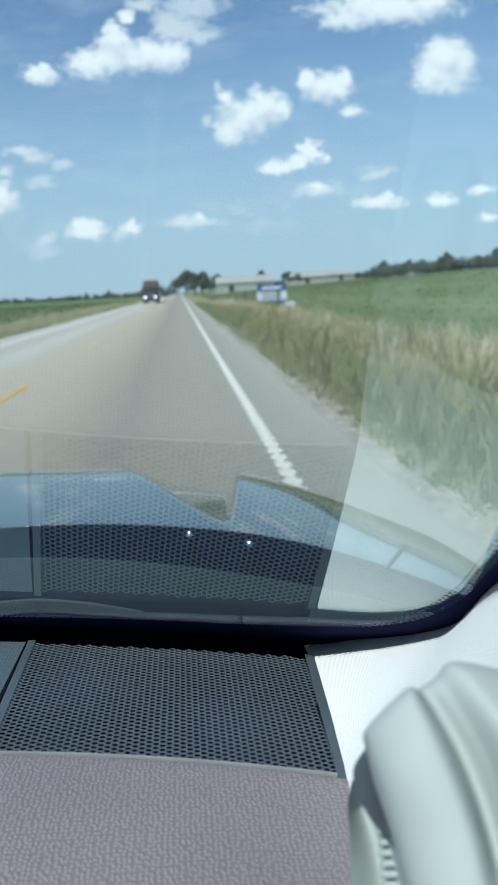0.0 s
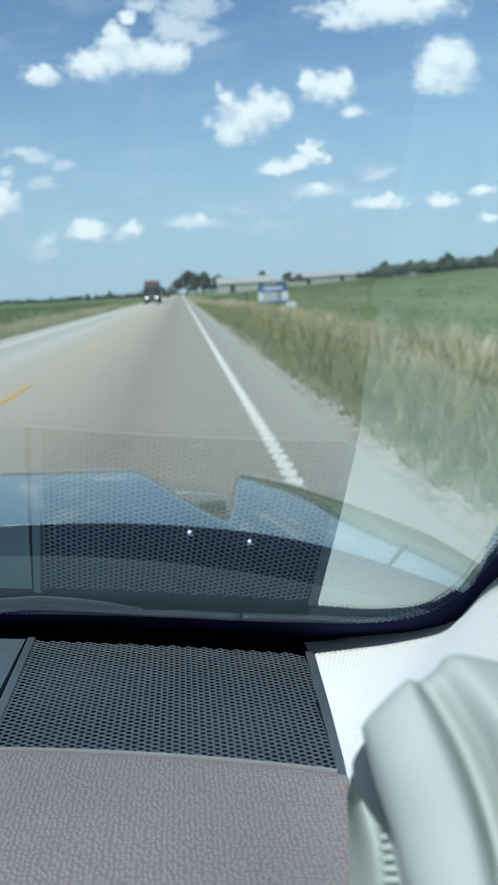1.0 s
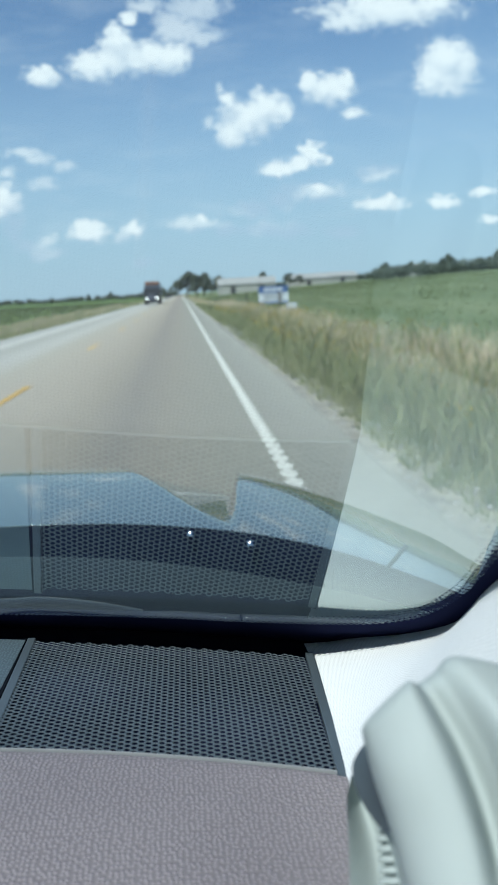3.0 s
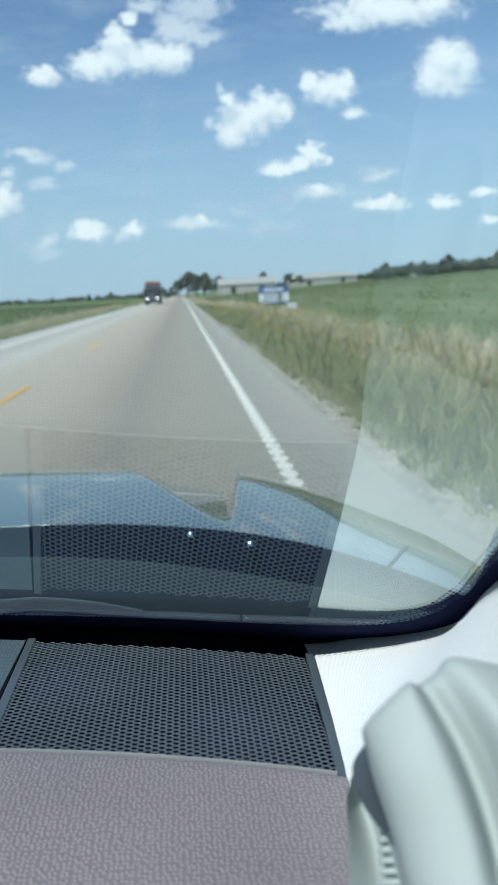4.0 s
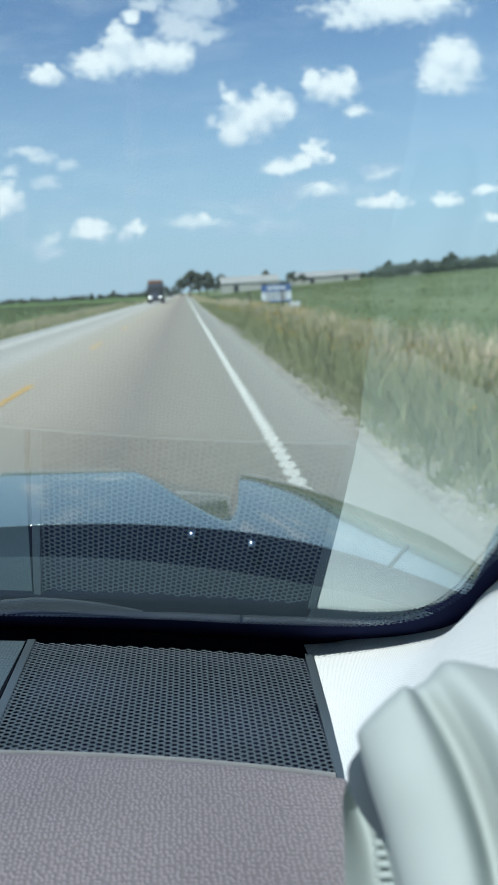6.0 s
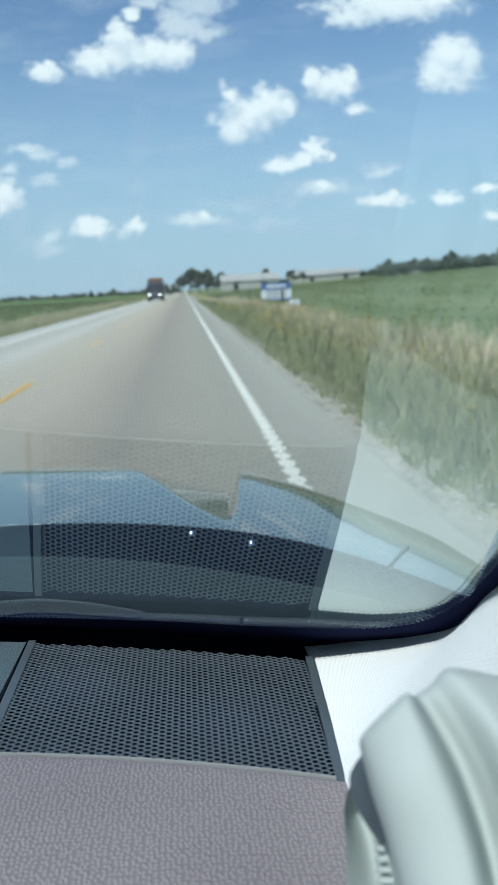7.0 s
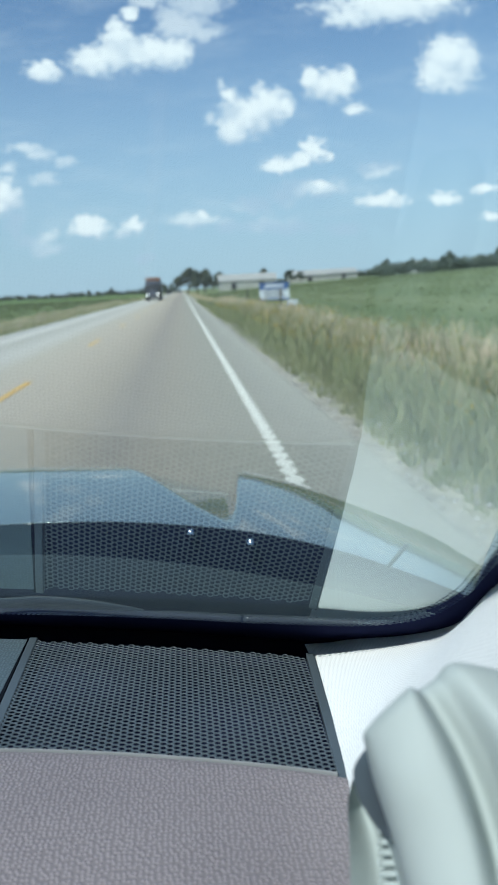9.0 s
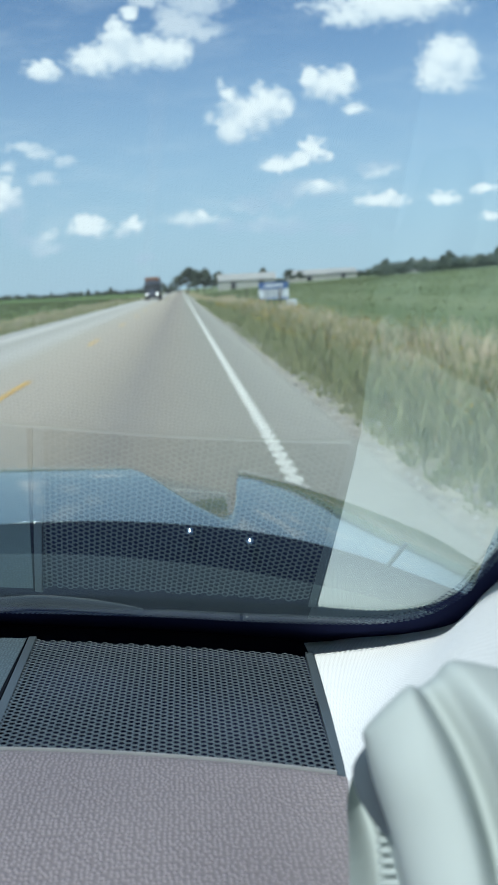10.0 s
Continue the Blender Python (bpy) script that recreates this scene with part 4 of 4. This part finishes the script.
nu, nv = 60, 30
gverts = []
for off in (0.0, .0045):
    for j in range(nv):
        z = 1.225 + (1.80 - 1.225) * j / (nv - 1)
        xr = glass_right(z)
        xl = 2 * MID - xr
        for i in range(nu):
            x = xl + (xr - xl) * i / (nu - 1)
            gverts.append((x, glass_y(x, z) + off * .54, z + off * .84))
gfaces, gslots = [], []
for lay in (0, 1):
    o = lay * nu * nv
    for j in range(nv - 1):
        for i in range(nu - 1):
            q = (o + j * nu + i, o + j * nu + i + 1, o + (j + 1) * nu + i + 1, o + (j + 1) * nu + i)
            gfaces.append(q if lay == 0 else q[::-1])
            gslots.append(lay)
windshield = carpart("windshield", mesh_of("windshield", gverts, gfaces, [GLASS, GLASS_OUT], True, gslots), None, "clear raked windshield mirroring the dash")
windshield.visible_shadow = False

SMEAR = glass_material("faint_smear", (1, 1, 1), 0.0, 0.10)
SMEAR_X, SMEAR_Z = (-.0032, -.0095), (1.5308, 1.5031)
smear = []
for i in range(25):
    t = i / 24
    x, z = SMEAR_X[0] + (SMEAR_X[1] - SMEAR_X[0]) * t, SMEAR_Z[0] + (SMEAR_Z[1] - SMEAR_Z[0]) * t
    w = .0009 * (.5 + .5 * math.sin(math.pi * t)) + .0002 * math.sin(9 * t)
    smear += [(x - w, glass_y(x - w, z) - .0008, z - .0008), (x + w, glass_y(x + w, z) - .0008, z - .0008)]
carpart("smear", mesh_of("smear", smear, [(2 * i, 2 * i + 1, 2 * i + 3, 2 * i + 2) for i in range(24)], SMEAR), windshield, "faint wiped smear").visible_shadow = False
fv, ff = [], []


def frit_vert(x, z):
    fv.append((x, glass_y(x, z) - .0016, z - .0016))
    return len(fv) - 1


def mirrored(x, flip):
    return 2 * MID - x if flip else x


N = 400
for flip in (False, True):
    prev = None
    for i in range(N + 1):
        s = i / N
        x, z = edge_at(s)
        x2, z2 = edge_at(min(1, s + .002))
        x1, z1 = edge_at(max(0, s - .002))
        tx, tz = x2 - x1, z2 - z1
        l = math.hypot(tx, tz)
        ox, oz = tz / l, -tx / l          # outwards, away from the clear glass
        wide = .05 if s < .7 else .035
        xo, zo = min(x + ox * wide, glass_right(z) - .001), max(z + oz * wide, 1.226)
        a, b = frit_vert(mirrored(x, flip), z), frit_vert(mirrored(xo, flip), zo)
        if prev:
            ff.append((prev[0], a, b, prev[1]))
        prev = (a, b)
    # a row of printed teeth along the edge
    count = 300
    for i in range(count):
        s = (i + .5) / count
        x, z = edge_at(s)
        x2, z2 = edge_at(min(1, s + .001))
        tx, tz = x2 - x, z2 - z
        l = math.hypot(tx, tz) or 1
        tx, tz = tx / l, tz / l
        h, wd = .0022, .0011
        ff.append((frit_vert(mirrored(x - tx * wd, flip), z - tz * wd), frit_vert(mirrored(x + tx * wd, flip), z + tz * wd),
                   frit_vert(mirrored(x - tz * h + tx * wd * .5, flip), z + tx * h + tz * wd * .5), frit_vert(mirrored(x - tz * h - tx * wd * .5, flip), z + tx * h - tz * wd * .5)))
    for i in range(count):
        s = i / count
        x, z = edge_at(s)
        x2, z2 = edge_at(min(1, s + .001))
        tx, tz = x2 - x, z2 - z
        l = math.hypot(tx, tz) or 1
        px, pz, r = x - tz / l * .0038, z + tx / l * .0038, .0009
        ff.append([frit_vert(mirrored(px + r * math.cos(math.pi / 3 * k), flip), pz + r * math.sin(math.pi / 3 * k)) for k in range(6)])
carpart("printed_edge", mesh_of("printed_edge", fv, ff, FRIT), windshield, "black printed edge with fine teeth")

# dash: a grained panel in the middle, the perforated speaker grille, a padded leather front
SEAM = -0.1285
GRILLE_R = lambda y: 0.0655 + 0.045 * (y - 0.363)


def dash_sheet(name, x0, x1, mat, lift=0.0, back=None, thick=.012):
    """A slab of dash top from the pad's edge to the glass."""
    def f(u, v):
        x = x0(v) + (x1(v) - x0(v)) * u
        ya, yb = near_edge(x) - (.01 if back and back > 0 else 0), glass_on_dash(x) - .004 + (back or 0)
        y = ya + (yb - ya) * v
        return x, y, dash_z(x, y) + lift
    return grid_mesh(name, 24, 24, f, mat)


# panel and grille stop short; the dark strip left stands in for shade
dash = carpart("dashboard", dash_sheet("dashboard", lambda v: -1.05, lambda v: .13, DASH_AND_SHADE, -.009, .016), None, "dark base of the dash top, standing in for shade by the glass")
carpart("middle_panel", dash_sheet("middle_panel", lambda v: -1.02, lambda v: SEAM - .0026, PANEL_GRAIN, .0006, -.034), dash, "charcoal grained panel")


def perforated():
    """Thin sheet of hexagon cells, each with a round, slightly flared hole."""
    pitch = .00436
    column = pitch * math.sqrt(3) / 2
    vs, fs = [], []
    seg = 12
    for c in range(62):
        x = SEAM + .0055 + c * column
        for r in range(60):
            y = .33 + (r + .5 * (c % 2)) * pitch
            # ends before the glass, leaving the dark strip painted as shade
            if x > GRILLE_R(y) - .0035 or y < near_edge(x) - .001 or y > glass_on_dash(x) - .040:
                continue
            o = len(vs)
            for k in range(seg):
                a = math.pi / 6 * k
                rem = a % (math.pi / 3) - math.pi / 6
                rad = pitch / 2 / math.cos(rem)
                for rr, dz in ((rad, 0), (.00184, 0), (.00168, -.00022), (.00165, -.00050)):
                    px, py = x + rr * math.cos(a), y + rr * math.sin(a)
                    vs.append((px, py, dash_z(px, py) + dz))
            for k in range(seg):
                a, b = o + 4 * k, o + 4 * ((k + 1) % seg)
                for q in range(3):
                    fs.append((a + q, b + q, b + q + 1, a + q + 1))
    return mesh_of("speaker_grille", vs, fs, GRILLE_PLASTIC)


carpart("speaker_grille", perforated(), dash, "charcoal speaker grille pierced by round holes")


def rim_strip(name, pts, w, h, mat):
    """A flat raised strip with bevelled sides along points of the dash top."""
    vs, fs = [], []
    for i, p in enumerate(pts):
        a, b = Vector(pts[max(0, i - 1)]), Vector(pts[min(len(pts) - 1, i + 1)])
        d = (b - a).normalized()
        s = Vector((d.y, -d.x)) if len(d) == 2 else Vector((d[1], -d[0]))
        for k, dz in ((-.5, -.003), (-.5, h * .6), (-.35, h), (.35, h), (.5, h * .6), (.5, -.003)):
            x, y = p[0] + s.x * w * k, p[1] + s.y * w * k
            vs.append((x, y, dash_z(x, y) + dz))
    for i in range(len(pts) - 1):
        for k in range(5):
            fs.append((6 * i + k, 6 * i + k + 1, 6 * i + k + 7, 6 * i + k + 6))
    return mesh_of(name, vs, fs, mat)


yy = np.linspace(.36, glass_on_dash(.07) - .034, 20)
carpart("grille_rim", rim_strip("grille_rim", [(GRILLE_R(y), y) for y in yy], .0058, .0006, GRILLE_PLASTIC), dash, "smooth charcoal rim")
yy = np.linspace(.385, glass_on_dash(SEAM) - .034, 20)
carpart("grille_rim", rim_strip("grille_rim", [(SEAM + .0042 - .02 * (y - .4), y) for y in yy], .0055, .0005, GRILLE_PLASTIC), dash, "smooth charcoal rim")
xs_ = np.linspace(-1.0, .0625, 120)
carpart("near_rim", rim_strip("near_rim", [(x, near_edge(x) + .0008) for x in xs_], .0008, .0024, RIM_SATIN), dash, "satin grey rim beside the leather")
carpart("seam_gap", rim_strip("seam_gap", [(SEAM - .0004 - .02 * (y - .4), y) for y in yy], .0018, .0001, VOID), dash, "dark seam")


def pad(u, v):
    """The padded front: it rolls down into the seam at the grille and sinks towards the knees."""
    x = -1.02 + (1.02 + .0690) * u
    y1 = near_edge(x) + .0012
    y0 = -.12
    t = v ** 1.6
    y = y1 + (y0 - y1) * t
    d = y1 - y
    z = dash_z(x, y) + .0026 * (1 - math.exp(-d / .0025)) - .0010 * math.exp(-d / .0012)
    z -= .9 * soft(d - .30, .02) ** 1.5
    z -= (.35 * soft(x + .06, .03) ** 2 + .6 * d * d * (1 - ease(-.12, .06, x))) * (1 - math.exp(-d / .04))
    return min(x, .0672 - .09 * min(d, .3)), y, z


carpart("leather_pad", grid_mesh("leather_pad", 90, 60, pad, LEATHER), dash, "brown grained leather pad")

# pillar lining: knitted cloth from the dash edge up to the glass
LOW = [(.072, .545), (.0725, .515), (.070, .46), (.0675, .41), (.065, .363), (.058, .30), (.045, .15), (.03, -.05)]
HIGH = [(.098, .548, 1.236), (.118, .528, 1.2500), (.143, .492, 1.2690), (.152, .440, 1.295), (.148, .398, 1.324), (.139, .336, 1.366), (.128, .20, 1.45), (.095, -.03, 1.59)]


def lining(u, v):
    f = u * (len(LOW) - 1)
    i = min(int(f), len(LOW) - 2)
    t = f - i
    def cr(p):
        a, b, c, d = (p[max(0, min(len(p) - 1, i + k))] for k in (-1, 0, 1, 2))
        return [.5 * (2 * b[k] + (c[k] - a[k]) * t + (2 * a[k] - 5 * b[k] + 4 * c[k] - d[k]) * t * t + (3 * b[k] - a[k] - 3 * c[k] + d[k]) * t ** 3) for k in range(len(b))]
    lo, hi = cr(LOW), cr(HIGH)
    z0 = dash_z(*lo) - .002
    x = lo[0] + (hi[0] - lo[0]) * (v ** .95)
    y = lo[1] + (hi[1] - lo[1]) * v
    z = z0 + (hi[2] - z0) * (v ** .85)
    return x, y, z


trim = carpart("pillar_lining", grid_mesh("pillar_lining", 80, 24, lining, FABRIC), None, "sunlit white knitted pillar lining")

# grab handle: lofted from its outer base over the bar and a groove to the rounded cover
HANDLE = [
    [(0.0525, 0.2483, 1.3401), (0.0443, 0.2415, 1.3276), (0.0420, 0.2313, 1.3136), (0.0388, 0.2148, 1.2942)],
    [(0.0544, 0.2525, 1.3378), (0.0503, 0.2504, 1.3207), (0.0529, 0.2400, 1.3078), (0.0535, 0.2210, 1.2864)],
    [(0.0495, 0.2364, 1.3512), (0.0516, 0.2368, 1.3334), (0.0555, 0.2247, 1.3177), (0.0574, 0.2076, 1.2984)],
    [(0.0443, 0.2147, 1.3697), (0.0460, 0.2001, 1.3608), (0.0488, 0.1900, 1.3464), (0.0507, 0.1755, 1.3293)],
    [(0.0559, 0.2103, 1.3845), (0.0601, 0.1935, 1.3723), (0.0639, 0.1798, 1.3563), (0.0645, 0.1646, 1.3377)],
    [(0.0634, 0.2229, 1.3771), (0.0718, 0.2094, 1.3608), (0.0761, 0.1961, 1.3424), (0.0764, 0.1796, 1.3222)],
    [(0.0685, 0.2230, 1.3801), (0.0771, 0.2043, 1.3635), (0.0803, 0.1899, 1.3467), (0.0801, 0.1739, 1.3271)],
    [(0.0760, 0.2252, 1.3843), (0.0819, 0.1967, 1.3741), (0.0820, 0.1792, 1.3547), (0.0802, 0.1646, 1.3357)],
    [(0.0959, 0.2330, 1.3753), (0.0992, 0.2067, 1.3662), (0.0965, 0.1893, 1.3454), (0.0935, 0.1742, 1.3250)],
]


def glide(p, s):
    """A smooth curve through the points p, with s from 0 to 1."""
    f = s * (len(p) - 1)
    i = min(int(f), len(p) - 2)
    t = f - i
    a, b, c, d = (Vector(p[max(0, min(len(p) - 1, i + k))]) for k in (-1, 0, 1, 2))
    return .5 * (2 * b + (c - a) * t + (2 * a - 5 * b + 4 * c - d) * t * t + (3 * b - a - 3 * c + d) * t ** 3)


def handle_loft(c0, c1):
    """The skin between two of the handle's lines, its top end turned in towards the lining."""
    def f(u, v):
        s = (c0 + (c1 - c0) * u) / (len(HANDLE) - 1)
        lines = [glide(line, max(0.0, (v - .08) / .92)) for line in HANDLE]
        p = glide(lines, s)
        if v < .2:
            k = 1 - v / .2
            p += Vector((.005, .016, -.016)) * k ** 2.2
        return tuple(p)
    return f


carpart("handle_base", grid_mesh("handle_base", 24, 50, handle_loft(0, 2), PALE_PLASTIC), trim, "pale grey handle base")
carpart("handle_bar", grid_mesh("handle_bar", 50, 60, handle_loft(2, 5), PALE_PLASTIC), trim, "pale grey grab handle bar")
carpart("handle_cover", grid_mesh("handle_cover", 50, 60, handle_loft(5, 8), PALE_PLASTIC), trim, "pale grey rounded pillar cover")
# an added dark sheet stands in for the shade behind the bar
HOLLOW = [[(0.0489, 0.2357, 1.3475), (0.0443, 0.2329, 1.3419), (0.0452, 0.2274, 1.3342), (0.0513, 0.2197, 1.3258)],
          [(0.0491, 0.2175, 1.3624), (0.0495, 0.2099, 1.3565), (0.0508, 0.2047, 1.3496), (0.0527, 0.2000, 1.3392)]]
carpart("hollow", grid_mesh("hollow", 12, 30, lambda u, v: tuple(glide(HOLLOW[0], v) .lerp(glide(HOLLOW[1], v), u) + Vector((.002, .004, -.002)) * math.sin(math.pi * u)), HOLLOW_SHADE), trim, "dark sheet painted as the shade behind the handle bar")
for i in range(9):
    t = i / 6
    a = Vector((0.0530, 0.2367, 1.3152)).lerp(Vector((0.0510, 0.2248, 1.3003)), t)
    b = Vector((0.0632, 0.2305, 1.3187)).lerp(Vector((0.0629, 0.2185, 1.3042)), t)
    carpart("rib", sweep("rib", [a, (a + b) / 2, b], [(.0010, .0014)] * 3, PALE_PLASTIC, 8, (0, 0, 1), 2), trim)


# hood
def hood_z(x, y):
    xm = MID + abs(x - MID)
    zc = 1.12 - .05 * (y - 1.3)
    # a valley falls away forward between a curved crease and the outer ridge
    ridge = .064 + .060 * (y - 1.231)
    t = .070 - xm
    crease = 1.2 + (t / .27 - .13 * (1 - math.exp(-t / .05)) if t > 0 else t * 2)
    zc -= (.100 - .02 * ease(-.06, .08, xm)) * soft(y - crease, .008) * (1 - ease(ridge - .016, ridge + .002, xm))
    k1 = soft(xm - (.06 - .18 * soft(y - 1.10, .05)), .04)
    zc -= .52 * k1 * k1
    kf = soft(y - hood_front(xm) + .19, .04)
    zc += .004 - .167 * kf * kf
    return zc


def hood_front(xm):
    return 1.925 - .25 * (xm - MID) - 1.0 * max(0, xm - .05) ** 2


def hood_back(xm):
    return 1.33 - .9 * max(0, xm + .35) ** 2


def hood_sheet(u, v):
    x = 2 * MID - .44 + (.44 * 2 - 2 * MID) * u
    xm = MID + abs(x - MID)
    ya, yb = hood_back(xm), hood_front(xm) + .50
    if v < .04:
        return x, ya + .002, hood_z(x, ya) - .12 * (1 - v / .04) ** 3
    y = ya + (yb - ya) * (v - .04) / .96
    return x, y, hood_z(x, y)


HOOD_SLOTS = [1 if j < 6 else 0 for j in range(169) for i in range(329)]     # the turned-down rear edge is coloured dark for the gap's shade
hood = carpart("hood", grid_mesh("hood", 330, 170, hood_sheet, [CAR_PAINT, DASH_AND_SHADE], True, HOOD_SLOTS), None, "glossy dark hood mirroring the sky")
# two added chrome studs stand in for sun glints on the rear edge
for x, y in ((-.012, 1.222), (.078, 1.150)):
    nz = part("glint_stud", tube((x, y, 1.105), (x, y - .002, 1.125), .008, .005, CHROME, 12), hood, "small chrome stud added for a sun glint on the hood edge")
carpart("hood_buffer", tube((.2385, .949, 1.138), (.283, 1.019, 1.141), .0032, .0032, BLACK_PLASTIC, 10), hood, "black rubber hood buffer")


def cowl_sheet(u, v):
    """A ledge below the glass whose front edge turns down before the hood."""
    x = 2 * MID - .43 + (.86 - 2 * MID) * u
    xm = MID + abs(x - MID)
    xg = max(min(x, .20), 2 * MID - .20)
    ya = glass_y(xg, 1.232) + .012
    yb = max(ya + .06, hood_back(xm) - .29)
    k = min(1.0, v / .85)
    y = ya + (yb - ya) * k
    return x, y + .004 * ease(.85, 1, v), 1.222 - .052 * k - .012 * ease(.15, .42, xm) * k - .13 * ease(.85, 1.0, v)


# an added dark sheet closes the gap and stands in for its shade
def gap_shade_sheet(u, v):
    x = 2 * MID - .43 + (.86 - 2 * MID) * u
    xm = MID + abs(x - MID)
    yb = hood_back(xm)
    return x, yb - .36 + .41 * v, 1.045 - .05 * math.sin(math.pi * v)


cowl = carpart("cowl", grid_mesh("cowl", 60, 16, cowl_sheet, BLACK_PLASTIC), None, "black plastic cowl below the windshield")
carpart("gap_shade", grid_mesh("gap_shade", 60, 8, gap_shade_sheet, DASH_AND_SHADE), cowl, "dark sheet standing in for the shade of the gap behind the hood")
carpart("cowl_seal", sweep("cowl_seal", [(-.074, .612, 1.244), (-.029, .613, 1.2395), (.0285, .609, 1.233)], [(.003, .004), (.0042, .004), (.0045, .004)], GREY_RUBBER, 12, (0, 0, 1)), cowl, "grey rubber cowl seal")
carpart("cowl_seal", sweep("cowl_seal", [(.0310, .609, 1.2328), (.0895, .602, 1.229), (.1513, .587, 1.2275)], [(.0045, .004), (.0042, .004), (.003, .004)], GREY_RUBBER, 12, (0, 0, 1)), cowl, "grey rubber cowl seal")
carpart("wiper_cover", sweep("wiper_cover", [(-.30, .62, 1.2645), (-.1755, .6036, 1.2635), (-.1344, .6115, 1.2595), (-.0956, .6158, 1.2520), (-.0504, .6151, 1.2430)], [(.0035, .014), (.0045, .014), (.0045, .014), (.004, .012), (.002, .006)], GREY_RUBBER, 18, (0, 0, 1)), cowl, "rounded grey wiper cover")


# the rest of the body closes the cabin
def body_side(sx):
    """Lower body side with wheel arches cut in; sx is 1 or -1."""
    ys_ = np.linspace(-2.7, 2.3, 90)
    vs, fs = [], []
    for y in ys_:
        arch = 0.34
        for wy in (1.45, -1.45):
            d = abs(y - wy)
            if d < .44:
                arch = max(arch, .36 + math.sqrt(.44 ** 2 - d * d))
        top = (1.13 if y < .95 else 1.13 - .25 * ease(.95, 1.3, y) - .15 * ease(1.7, 2.3, y))
        tuck = .22 * ease(1.7, 2.35, y) + .10 * ease(-2.2, -2.75, y)
        for k in range(7):
            t = k / 6
            z = arch + (top - arch) * t
            bulge = .05 * math.sin(math.pi * min(1, max(0, (z - .3) / .85)))
            vs.append((MID + sx * (.885 + bulge - tuck - .02 * t), y, z))
    for i in range(len(ys_) - 1):
        for k in range(6):
            fs.append((7 * i + k, 7 * i + k + 1, 7 * i + k + 8, 7 * i + k + 7))
    return mesh_of("body_side", vs, fs, CAR_PAINT, True)


for sx in (1, -1):
    carpart("body_side", body_side(sx), None, "dark painted body side")
    x = MID + sx * .86
    carpart("door_lining", box(x - .03, x + .01, -2.5, .6, .5, 1.12, PALE_PLASTIC, .01), None, "pale door lining")
    carpart("pillar", sweep("pillar", [(MID + sx * .66, .50, 1.20), (MID + sx * .64, .33, 1.40), (MID + sx * .59, -.05, 1.62), (MID + sx * .55, -.32, 1.79)], [(.018, .03)] * 4, CAR_PAINT, 12), None, "dark painted front pillar")
    carpart("pillar", sweep("pillar", [(MID + sx * .86, -.75, 1.10), (MID + sx * .76, -.85, 1.45), (MID + sx * .62, -.95, 1.77)], [(.03, .06)] * 3, CAR_PAINT, 12), None, "dark painted middle pillar")
    carpart("pillar", sweep("pillar", [(MID + sx * .84, -2.45, 1.10), (MID + sx * .72, -2.25, 1.5), (MID + sx * .60, -2.05, 1.76)], [(.05, .10)] * 3, CAR_PAINT, 12), None, "dark painted rear pillar")
    for wy in (1.45, -1.45):
        wheel_parts(car, sx * .80, wy, .36, .23)


def roof_sheet(lift):
    def f(u, v):
        x = MID + (u - .5) * 1.26
        y = -.30 - 1.95 * v
        return x, y, 1.79 + lift + .05 * math.sin(math.pi * v) - .10 * abs(u - .5) ** 2.5 * 2
    return f


carpart("roof", grid_mesh("roof", 20, 24, roof_sheet(.03), CAR_PAINT), None, "dark painted roof")
carpart("roof_lining", grid_mesh("roof_lining", 20, 24, roof_sheet(0), HEADLINER), None, "pale roof lining")
carpart("tail", box(MID - .82, MID + .82, -2.78, -2.55, .45, 1.14, CAR_PAINT, .08), None, "dark painted tail")
carpart("nose", box(MID - .66, MID + .66, 2.20, 2.40, .38, .78, CAR_PAINT, .08), None, "dark painted nose")
carpart("cabin_floor", box(MID - .84, MID + .84, -2.6, .75, .36, .42, VOID, .01), None, "dark cabin floor")
carpart("bulkhead", box(MID - .80, MID + .80, .66, .72, .40, 1.12, BLACK_PLASTIC, .01), None, "black bulkhead below the dash")
carpart("dash_front", box(MID - .55, MID + .52, -.02, .04, .55, 1.10, PANEL_GRAIN, .02), None, "charcoal lower dash")
